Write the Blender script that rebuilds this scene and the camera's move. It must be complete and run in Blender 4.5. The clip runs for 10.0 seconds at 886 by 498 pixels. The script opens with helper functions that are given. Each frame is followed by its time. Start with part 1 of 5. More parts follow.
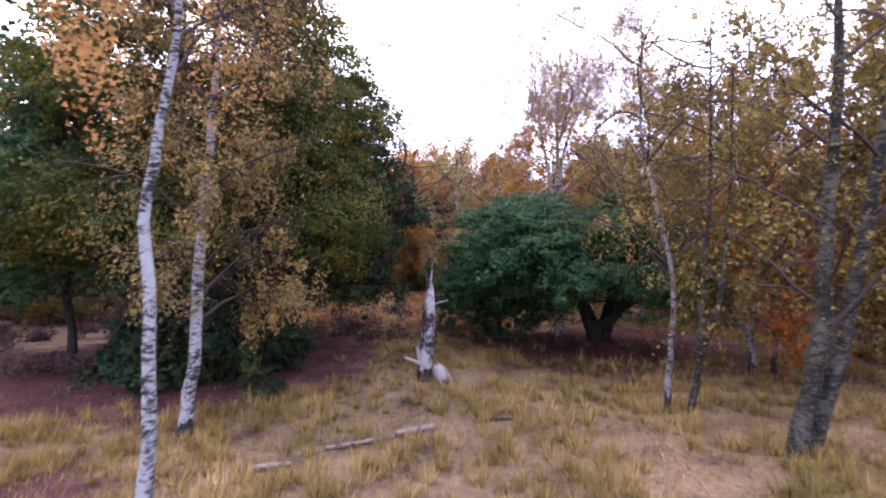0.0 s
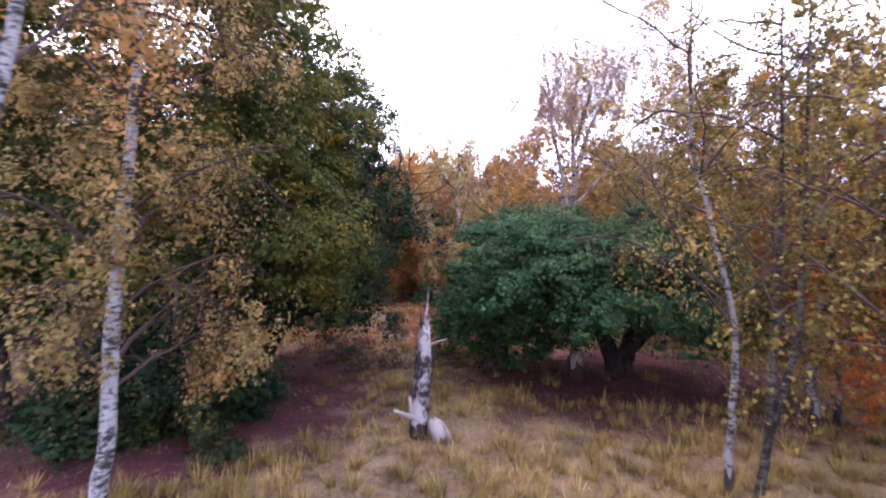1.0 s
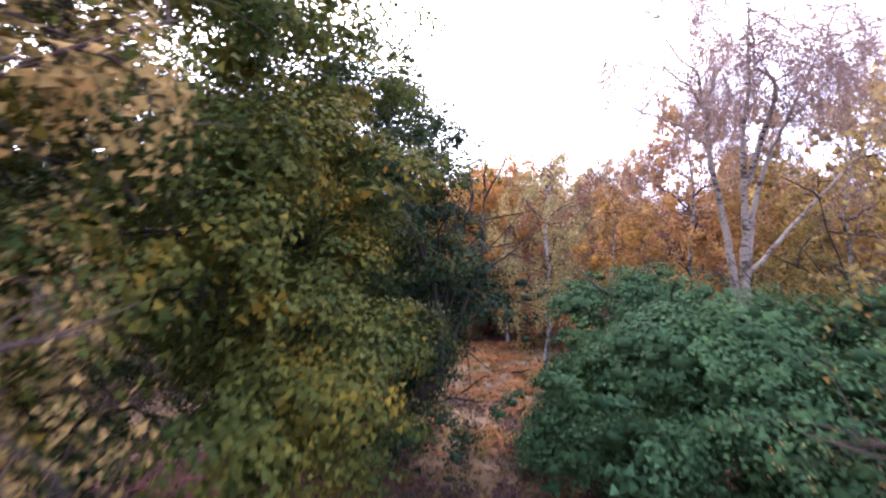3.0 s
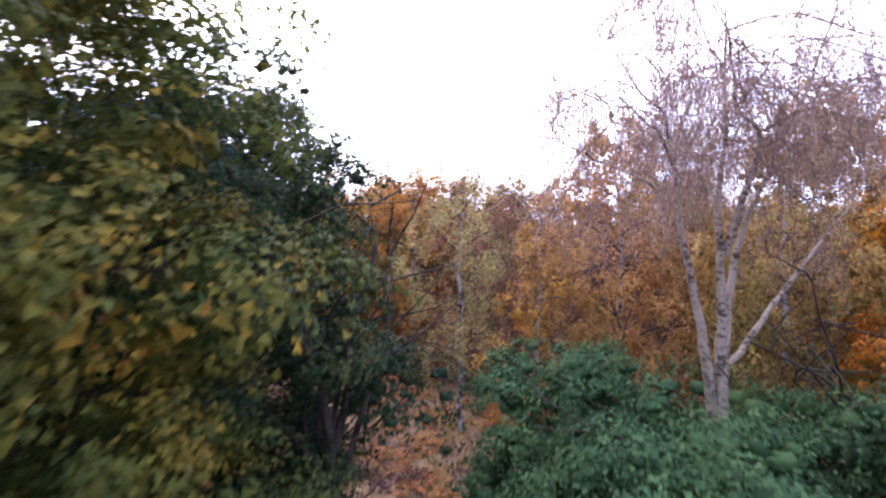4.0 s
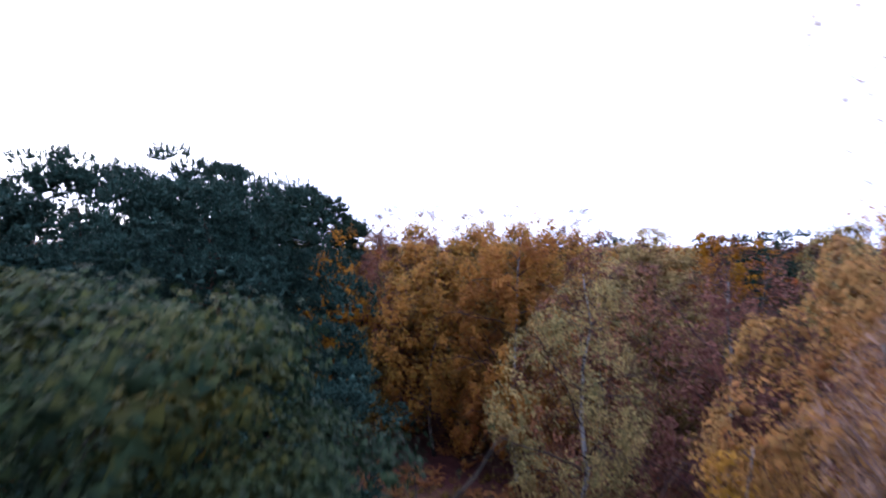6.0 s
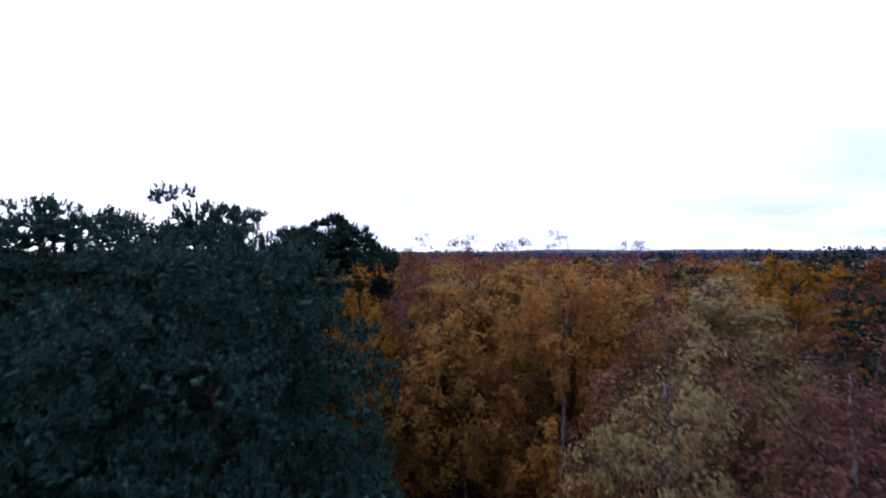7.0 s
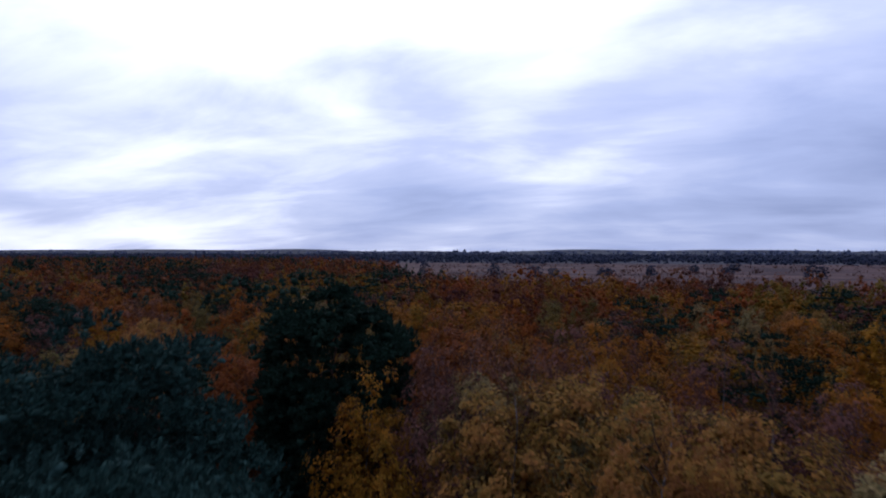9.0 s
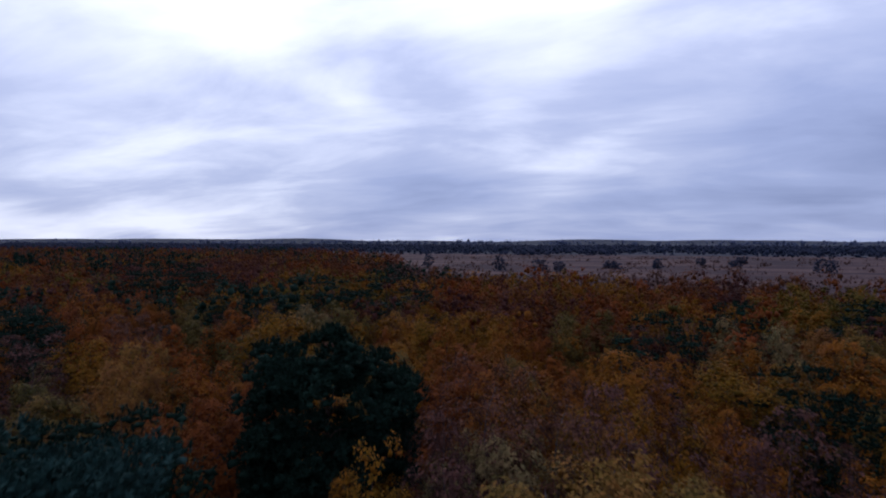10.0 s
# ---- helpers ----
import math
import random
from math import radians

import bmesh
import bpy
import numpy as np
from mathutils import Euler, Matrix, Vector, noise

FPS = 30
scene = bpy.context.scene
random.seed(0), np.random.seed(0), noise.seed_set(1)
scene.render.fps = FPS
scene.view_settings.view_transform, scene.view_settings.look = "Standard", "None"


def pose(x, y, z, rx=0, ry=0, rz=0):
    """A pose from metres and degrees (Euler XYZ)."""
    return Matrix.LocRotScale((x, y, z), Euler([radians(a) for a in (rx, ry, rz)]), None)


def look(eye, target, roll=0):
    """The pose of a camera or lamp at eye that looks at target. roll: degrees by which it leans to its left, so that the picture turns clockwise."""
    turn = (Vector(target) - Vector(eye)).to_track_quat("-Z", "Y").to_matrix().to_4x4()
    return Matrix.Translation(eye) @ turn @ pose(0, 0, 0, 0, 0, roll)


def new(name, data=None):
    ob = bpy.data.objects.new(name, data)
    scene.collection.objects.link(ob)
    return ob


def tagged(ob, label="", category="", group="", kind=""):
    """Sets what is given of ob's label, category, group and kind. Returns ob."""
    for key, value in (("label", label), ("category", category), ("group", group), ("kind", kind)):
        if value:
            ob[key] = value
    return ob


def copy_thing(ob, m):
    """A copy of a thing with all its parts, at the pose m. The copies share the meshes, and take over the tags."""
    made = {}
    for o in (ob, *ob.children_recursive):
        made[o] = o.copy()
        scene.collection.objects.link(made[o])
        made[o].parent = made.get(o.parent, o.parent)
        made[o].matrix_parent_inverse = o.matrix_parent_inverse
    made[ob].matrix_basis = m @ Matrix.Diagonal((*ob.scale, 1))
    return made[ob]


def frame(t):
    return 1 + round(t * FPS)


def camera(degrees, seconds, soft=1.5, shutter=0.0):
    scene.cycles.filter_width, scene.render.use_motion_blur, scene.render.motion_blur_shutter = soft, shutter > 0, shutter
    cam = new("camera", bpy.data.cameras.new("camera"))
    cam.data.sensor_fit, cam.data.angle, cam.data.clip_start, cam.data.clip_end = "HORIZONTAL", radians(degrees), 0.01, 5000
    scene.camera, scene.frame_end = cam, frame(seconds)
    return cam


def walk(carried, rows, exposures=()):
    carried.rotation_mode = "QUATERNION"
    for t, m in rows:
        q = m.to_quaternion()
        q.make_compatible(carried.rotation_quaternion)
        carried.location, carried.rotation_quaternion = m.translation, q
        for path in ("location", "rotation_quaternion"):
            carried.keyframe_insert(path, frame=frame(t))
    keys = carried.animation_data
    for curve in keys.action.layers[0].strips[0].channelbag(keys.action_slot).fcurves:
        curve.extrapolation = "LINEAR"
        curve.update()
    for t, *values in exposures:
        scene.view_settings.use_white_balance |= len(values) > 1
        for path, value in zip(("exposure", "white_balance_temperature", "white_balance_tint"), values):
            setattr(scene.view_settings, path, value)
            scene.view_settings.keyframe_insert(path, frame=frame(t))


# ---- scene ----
import collections
# A glade in an autumn birch wood: the camera rises from the glade over the canopy.
cam = camera(78.1, 10.0, soft=2.0, shutter=0.55)
PATH = [
    (0.0, 0.001, 0.000, 2.873, 90.54, -0.05, 0.00),
    (0.5, 0.028, 1.072, 3.139, 90.54, -0.05, 0.09),
    (1.0, 0.070, 2.163, 3.410, 90.60, -0.10, 0.17),
    (1.5, 0.112, 3.337, 3.709, 90.74, -0.15, 3.03),
    (2.0, 0.095, 4.568, 4.092, 90.89, -0.15, 6.74),
    (2.2, 0.068, 5.071, 4.282, 90.83, -0.10, 8.82),
    (3.3, -0.298, 7.953, 5.512, 90.60, 0.20, 7.32),
    (3.5, -0.346, 8.494, 5.766, 90.60, 0.20, 4.71),
    (4.0, -0.431, 9.898, 6.454, 90.43, 0.10, -1.84),
    (4.5, -0.455, 11.305, 7.218, 90.32, -0.00, -3.25),
    (5.0, -0.438, 12.719, 8.114, 90.11, 0.05, -0.29),
    (5.5, -0.454, 14.143, 9.014, 90.09, 0.05, 4.19),
    (6.0, -0.540, 15.559, 9.916, 90.06, 0.05, 8.88),
    (6.2, -0.605, 16.123, 10.277, 90.11, 0.05, 10.10),
    (7.3, -1.172, 19.256, 12.194, 90.20, 0.10, 13.10),
    (7.5, -1.316, 19.831, 12.557, 90.17, 0.00, 13.31),
    (8.0, -1.754, 21.290, 13.478, 90.14, 0.00, 13.79),
    (8.5, -2.247, 22.779, 14.418, 90.11, 0.00, 14.22),
    (9.0, -2.783, 24.305, 15.370, 90.14, 0.00, 14.59),
    (9.5, -3.331, 25.834, 16.300, 89.80, -0.05, 14.78),
    (10.0, -3.878, 27.377, 17.228, 89.03, -0.10, 14.98),
]
EXPOSURES = [(0.0, 2.9, 6850, 19), (2.0, 3.4, 6850, 19), (4.0, 3.0, 6700, 17), (5.5, 2.1, 6400, 14), (6.5, 1.5, 6300, 12), (7.5, 0.6, 6300, 11), (8.5, 0.0, 6100, 11), (10.0, -0.45, 6000, 11)]
walk(cam, [(t, pose(*row)) for t, *row in PATH], EXPOSURES)

# ---- light: an overcast afternoon, the sun a bright patch behind the cloud ----
SUN_AZ, SUN_EL = -70.0, 55.0   # degrees from +y (towards -x), above the horizon
sun_dir = Vector((math.sin(radians(SUN_AZ)) * math.cos(radians(SUN_EL)),
                  math.cos(radians(SUN_AZ)) * math.cos(radians(SUN_EL)), math.sin(radians(SUN_EL))))
sun = new("sun", bpy.data.lights.new("sun", "SUN"))
sun.data.energy, sun.data.angle, sun.data.color = 0.6, radians(50), (1.0, 0.95, 0.88)
sun.matrix_world = look(sun_dir * 100, (0, 0, 0))


class Nodes:
    """Short hand for building a node tree."""

    def __init__(self, tree):
        self.tree = tree
        tree.nodes.clear()

    def add(self, kind, inputs=(), **values):
        node = self.tree.nodes.new(kind)
        for key, value in values.items():
            setattr(node, key, value)
        for key, value in dict(inputs).items():
            if isinstance(value, bpy.types.NodeSocket):
                self.tree.links.new(value, node.inputs[key])
            else:
                node.inputs[key].default_value = value
        return node

    def math(self, op, a, b=0.0, c=0.0):
        return self.add("ShaderNodeMath", {0: a, 1: b, 2: c}, operation=op).outputs[0]

    def noise(self, vector, scale, detail=3.0, rough=0.55, distortion=0.0):
        return self.add("ShaderNodeTexNoise", {"Vector": vector, "Scale": scale, "Detail": detail, "Roughness": rough,
                                               "Distortion": distortion}).outputs[0]

    def ramp(self, value, stops):
        node = self.add("ShaderNodeValToRGB", {0: value})
        ramp = node.color_ramp
        while len(ramp.elements) < len(stops):
            ramp.elements.new(0.5)
        for element, (at, colour) in zip(ramp.elements, stops):
            element.position, element.color = at, (*colour, 1.0)
        return node.outputs[0]

    def mix(self, factor, a, b):
        node = self.add("ShaderNodeMix", data_type="RGBA")
        for socket, value in ((node.inputs[0], factor), (node.inputs[6], a), (node.inputs[7], b)):
            if isinstance(value, bpy.types.NodeSocket):
                self.tree.links.new(value, socket)
            else:
                socket.default_value = value if isinstance(value, float) else (*value, 1.0)
        return node.outputs[2]

    def scaled(self, vector, xyz):
        return self.add("ShaderNodeVectorMath", {0: vector, 1: xyz}, operation="MULTIPLY").outputs[0]


world = bpy.data.worlds.new("overcast_sky")
scene.world = world
world.use_nodes = True
w = Nodes(world.node_tree)
GLOW = (-0.56, 0.74, 0.41)   # where the cloud is thinnest
way = w.add("ShaderNodeTexCoord").outputs["Generated"]
axes = w.add("ShaderNodeSeparateXYZ", {0: way}).outputs
height = w.math("ADD", w.math("MAXIMUM", axes[2], 0.0), 0.2)
deck = w.add("ShaderNodeCombineXYZ", {0: w.math("DIVIDE", axes[0], height), 1: w.math("DIVIDE", axes[1], height), 2: 3.7}).outputs[0]
bank = w.noise(w.scaled(deck, (0.8, 0.7, 1.0)), 0.5, 3.0, 0.5, 0.25)
wisp = w.noise(w.scaled(deck, (0.7, 1.2, 1.0)), 1.5, 6.0, 0.55, 0.3)
cover = w.math("MULTIPLY_ADD", wisp, 0.42, w.math("MULTIPLY_ADD", bank, 0.9, -0.06))
glow = w.math("POWER", w.math("MAXIMUM", w.add("ShaderNodeVectorMath", {0: way, 1: GLOW}, operation="DOT_PRODUCT").outputs["Value"], 0.0), 6.0)
cover = w.math("MULTIPLY_ADD", glow, -0.2, cover)
cloud = w.ramp(cover, [(0.36, (1.5, 1.52, 1.72)), (0.5, (0.82, 0.88, 1.2)), (0.6, (0.60, 0.68, 1.04)), (0.74, (0.40, 0.47, 0.78))])
cloud = w.add("ShaderNodeVectorMath", {0: cloud, "Scale": w.math("MULTIPLY_ADD", w.math("MAXIMUM", axes[2], 0.0), 0.6, 0.86)}, operation="SCALE").outputs[0]
blue = w.add("ShaderNodeTexSky", sky_type="NISHITA", sun_disc=False, sun_elevation=radians(SUN_EL), sun_rotation=radians(SUN_AZ))
thin = w.add("ShaderNodeVectorMath", {0: blue.outputs[0], "Scale": 0.08}, operation="SCALE").outputs[0]
sky = w.mix(0.9, thin, cloud)
w.add("ShaderNodeOutputWorld", {0: w.add("ShaderNodeBackground", {0: sky, 1: 1.0}).outputs[0]})

# ---- materials ----


def material(name):
    m = bpy.data.materials.new(name)
    m.use_nodes = True
    return m, Nodes(m.node_tree)


def leaf_material(name, stops, glow=0.3, gloss=0.6, patch=0.35, spread=0.6, scale=0.55, sheen=0.03, speckle=0.34):
    """Leaves whose colour runs along stops: leaf by leaf, in patches over the crown, and tree by tree."""
    m, n = material(name)
    place = n.add("ShaderNodeNewGeometry")
    single = place.outputs["Random Per Island"]
    whole = n.add("ShaderNodeObjectInfo").outputs["Random"]
    blotch = n.noise(place.outputs["Position"], scale, 3.0)
    k = n.math("MULTIPLY_ADD", single, 0.32, 0.09)
    k = n.math("MULTIPLY_ADD", n.math("SUBTRACT", blotch, 0.5), 2.2 * patch, k)
    k = n.math("MULTIPLY_ADD", whole, spread, n.math("ADD", k, 0.25 - spread / 2))
    colour = n.ramp(k, stops)
    value = n.math("MULTIPLY_ADD", n.noise(place.outputs["Position"], 3.1, 2.0), 1.5, n.math("MULTIPLY_ADD", single, speckle, 0.25 - speckle / 2))
    colour = n.add("ShaderNodeVectorMath", {0: colour, "Scale": value}, operation="SCALE").outputs[0]
    face = n.add("ShaderNodeBsdfPrincipled", {"Base Color": colour, "Roughness": gloss, "Specular IOR Level": sheen})
    back = n.add("ShaderNodeBsdfTranslucent", {0: colour})
    n.add("ShaderNodeOutputMaterial", {0: n.add("ShaderNodeMixShader", {0: glow, 1: face.outputs[0], 2: back.outputs[0]}).outputs[0]})
    return m


def bark_material(name, base, dark, light, marks, bump=0.02, mark_scale=(9.0, 9.0, 26.0), foot=0.0):
    m, n = material(name)
    at = n.add("ShaderNodeTexCoord").outputs["Object"]
    grain = n.noise(n.scaled(at, (9.0, 9.0, 2.2)), 3.0, 4.0)
    colour = n.mix(grain, base, light)
    cut = n.noise(n.scaled(at, mark_scale), 1.0, 4.0, 0.62, 0.4)
    cut = n.math("MULTIPLY_ADD", n.noise(n.scaled(at, (3.0, 3.0, 2.4)), 1.0, 3.0), 0.45, n.math("MULTIPLY", cut, 0.62))
    mask = n.ramp(cut, [(marks, (0, 0, 0)), (marks + 0.09, (1, 1, 1))])
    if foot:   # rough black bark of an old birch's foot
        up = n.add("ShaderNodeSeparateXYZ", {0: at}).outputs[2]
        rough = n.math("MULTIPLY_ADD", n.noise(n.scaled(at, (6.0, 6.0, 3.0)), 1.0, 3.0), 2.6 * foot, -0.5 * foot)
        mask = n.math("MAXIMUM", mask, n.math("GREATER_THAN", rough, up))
    colour = n.mix(mask, colour, dark)
    bumped = n.add("ShaderNodeBump", {"Height": n.noise(n.scaled(at, (10.0, 10.0, 4.0)), 2.0, 5.0), "Distance": bump, "Strength": 0.7})
    n.add("ShaderNodeOutputMaterial", {0: n.add("ShaderNodeBsdfPrincipled", {"Base Color": colour, "Roughness": 0.85, "Specular IOR Level": 0.1,
                                                                             "Normal": bumped.outputs[0]}).outputs[0]})
    return m


GOLD = leaf_material("leaf_gold", [(0.0, (0.090, 0.058, 0.009)), (0.3, (0.200, 0.094, 0.010)), (0.6, (0.255, 0.092, 0.010)), (1.0, (0.195, 0.055, 0.011))], patch=0.4)
RUST = leaf_material("leaf_rust", [(0.0, (0.146, 0.066, 0.011)), (0.35, (0.224, 0.072, 0.011)), (0.7, (0.202, 0.053, 0.011)), (1.0, (0.123, 0.038, 0.013))], patch=0.4)
SAFFRON = leaf_material("leaf_saffron", [(0.0, (0.12, 0.078, 0.008)), (0.5, (0.22, 0.11, 0.008)), (1.0, (0.2, 0.07, 0.008))], patch=0.6)
OLIVE = leaf_material("leaf_olive", [(0.0, (0.053, 0.049, 0.014)), (0.4, (0.107, 0.077, 0.021)), (0.75, (0.154, 0.097, 0.024)), (1.0, (0.147, 0.069, 0.020))], patch=0.6)
BEIGE = leaf_material("leaf_beige", [(0.0, (0.117, 0.115, 0.051)), (0.5, (0.253, 0.182, 0.074)), (1.0, (0.219, 0.110, 0.054))], patch=0.6, glow=0.48)
PLUM = leaf_material("leaf_plum", [(0.0, (0.085, 0.039, 0.032)), (0.5, (0.117, 0.049, 0.038)), (1.0, (0.169, 0.074, 0.036))])
SCRUB = leaf_material("scrub_twigs", [(0.0, (0.05, 0.028, 0.026)), (0.5, (0.085, 0.046, 0.038)), (1.0, (0.13, 0.062, 0.034))], spread=0.0, patch=0.9, scale=0.12)
BUFF = leaf_material("leaf_buff_brown", [(0.0, (0.093, 0.081, 0.030)), (0.4, (0.227, 0.159, 0.055)), (0.7, (0.267, 0.146, 0.049)), (1.0, (0.200, 0.090, 0.036))], patch=0.6, glow=0.48)
OCHRE = leaf_material("leaf_ochre", [(0.0, (0.119, 0.094, 0.037)), (0.4, (0.225, 0.144, 0.053)), (0.7, (0.279, 0.147, 0.053)), (1.0, (0.214, 0.092, 0.037))], patch=0.6, glow=0.48)
YELLOW = leaf_material("leaf_yellow", [(0.0, (0.135, 0.085, 0.017)), (0.5, (0.225, 0.123, 0.017)), (1.0, (0.189, 0.085, 0.017))])
PINK = leaf_material("leaf_pink", [(0.0, (0.200, 0.135, 0.109)), (0.5, (0.280, 0.176, 0.129)), (1.0, (0.310, 0.162, 0.086))], glow=0.5)
AMBER = leaf_material("leaf_amber", [(0.0, (0.096, 0.081, 0.020)), (0.35, (0.236, 0.136, 0.031)), (0.65, (0.282, 0.127, 0.031)), (1.0, (0.204, 0.081, 0.031))], patch=0.6, glow=0.48)
OAK = leaf_material("leaf_oak", [(0.0, (0.012, 0.026, 0.006)), (0.35, (0.028, 0.041, 0.011)), (0.65, (0.055, 0.055, 0.011)), (0.92, (0.124, 0.076, 0.011)), (1.0, (0.109, 0.040, 0.011))], spread=0.1, glow=0.32, patch=0.75, scale=0.8)
OAK_DARK = leaf_material("leaf_oak_dark", [(0.0, (0.007, 0.015, 0.008)), (0.4, (0.011, 0.023, 0.014)), (0.65, (0.019, 0.032, 0.014)), (0.85, (0.043, 0.045, 0.012)), (1.0, (0.065, 0.041, 0.007))], spread=0.1, patch=0.6)
GREEN = leaf_material("leaf_green", [(0.0, (0.011, 0.032, 0.018)), (0.5, (0.027, 0.059, 0.026)), (0.85, (0.048, 0.083, 0.026)), (1.0, (0.082, 0.050, 0.022))], spread=0.05)
NEEDLE = leaf_material("pine_needle", [(0.0, (0.007, 0.018, 0.013)), (0.5, (0.016, 0.037, 0.030)), (1.0, (0.039, 0.072, 0.062))], glow=0.1, gloss=0.7, spread=0.15, patch=0.3)
# The same needles darkened: shade of dense, backlit crowns put into the colour.
SHADED_NEEDLE = leaf_material("shaded_pine_needle", [(0.0, (0.004, 0.009, 0.006)), (0.5, (0.009, 0.021, 0.013)), (1.0, (0.022, 0.042, 0.028))], glow=0.1, gloss=0.7, spread=0.15, patch=0.3)
FAR_LEAVES = [leaf_material(name, [(0.0, low), (0.5, mid), (1.0, high)], spread=0.0, patch=0.7, scale=0.16, speckle=0.1) for name, low, mid, high in (
    ("far_leaf_gold", (0.075, 0.041, 0.008), (0.188, 0.078, 0.008), (0.206, 0.069, 0.009)),
    ("far_leaf_rust", (0.065, 0.023, 0.008), (0.163, 0.041, 0.008), (0.150, 0.031, 0.011)),
    ("far_leaf_olive", (0.035, 0.034, 0.011), (0.098, 0.067, 0.011), (0.156, 0.081, 0.011)),
    ("far_leaf_brown", (0.053, 0.023, 0.012), (0.106, 0.037, 0.013), (0.131, 0.041, 0.014)),
    ("far_leaf_plum", (0.037, 0.016, 0.014), (0.073, 0.025, 0.020), (0.095, 0.036, 0.022)))]
# Blue of the distance haze is mixed into both of these leaf colours.
DARK_HAZE = leaf_material("far_woods", [(0.0, (0.022, 0.029, 0.050)), (0.5, (0.032, 0.038, 0.062)), (1.0, (0.050, 0.047, 0.066))], spread=0.0, patch=0.6, scale=0.02)
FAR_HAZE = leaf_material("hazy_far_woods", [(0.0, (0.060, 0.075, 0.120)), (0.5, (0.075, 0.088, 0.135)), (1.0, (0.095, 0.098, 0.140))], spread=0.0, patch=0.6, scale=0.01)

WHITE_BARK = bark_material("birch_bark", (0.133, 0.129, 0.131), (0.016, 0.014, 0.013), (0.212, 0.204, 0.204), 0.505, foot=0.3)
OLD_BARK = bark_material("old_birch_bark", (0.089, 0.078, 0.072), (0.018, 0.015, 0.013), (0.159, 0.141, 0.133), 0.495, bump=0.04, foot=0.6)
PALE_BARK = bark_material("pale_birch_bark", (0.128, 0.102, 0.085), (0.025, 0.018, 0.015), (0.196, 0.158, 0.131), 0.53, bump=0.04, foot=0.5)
MOSSY_BARK = bark_material("mossy_bark", (0.026, 0.021, 0.015), (0.009, 0.008, 0.006), (0.066, 0.058, 0.047), 0.47, bump=0.05)
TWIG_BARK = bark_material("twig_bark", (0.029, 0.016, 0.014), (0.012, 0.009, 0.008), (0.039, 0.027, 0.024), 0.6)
HAZE_BARK = bark_material("pendulous_twig_bark", (0.104, 0.067, 0.060), (0.045, 0.029, 0.025), (0.150, 0.097, 0.085), 0.6)
OAK_BARK = bark_material("oak_bark", (0.019, 0.015, 0.012), (0.007, 0.006, 0.005), (0.029, 0.024, 0.019), 0.52, bump=0.05, mark_scale=(5.200, 5.200, 0.975))
PINE_BARK = bark_material("pine_bark", (0.040, 0.025, 0.019), (0.016, 0.011, 0.009), (0.070, 0.040, 0.028), 0.52, bump=0.05, mark_scale=(7.0, 7.0, 2.0))
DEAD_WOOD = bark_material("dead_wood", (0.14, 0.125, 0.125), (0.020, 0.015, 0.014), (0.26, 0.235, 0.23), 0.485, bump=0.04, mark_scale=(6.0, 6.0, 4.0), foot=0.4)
ROTTEN_WOOD = bark_material("rotten_wood", (0.144, 0.120, 0.108), (0.030, 0.021, 0.018), (0.216, 0.186, 0.168), 0.54, bump=0.05, mark_scale=(3.600, 3.600, 1.800))
LOG_BARK = bark_material("log_bark", (0.11, 0.075, 0.07), (0.03, 0.022, 0.022), (0.22, 0.17, 0.15), 0.5)


def blade_material(name, stops, glow=0.25):
    return leaf_material(name, stops, glow=glow, gloss=0.6, patch=0.7, spread=0.0)


STRAW = blade_material("straw", [(0.0, (0.057, 0.047, 0.012)), (0.4, (0.142, 0.095, 0.030)), (0.75, (0.228, 0.146, 0.055)), (1.0, (0.304, 0.206, 0.111))])
BRACKEN = blade_material("bracken", [(0.0, (0.098, 0.040, 0.019)), (0.5, (0.188, 0.076, 0.032)), (1.0, (0.247, 0.126, 0.051))])
HEATHER = blade_material("heather", [(0.0, (0.035, 0.025, 0.025)), (0.5, (0.070, 0.042, 0.042)), (1.0, (0.105, 0.066, 0.052))])
LITTER = blade_material("litter", [(0.0, (0.056, 0.023, 0.015)), (0.5, (0.106, 0.042, 0.024)), (1.0, (0.185, 0.101, 0.052))], glow=0.1)


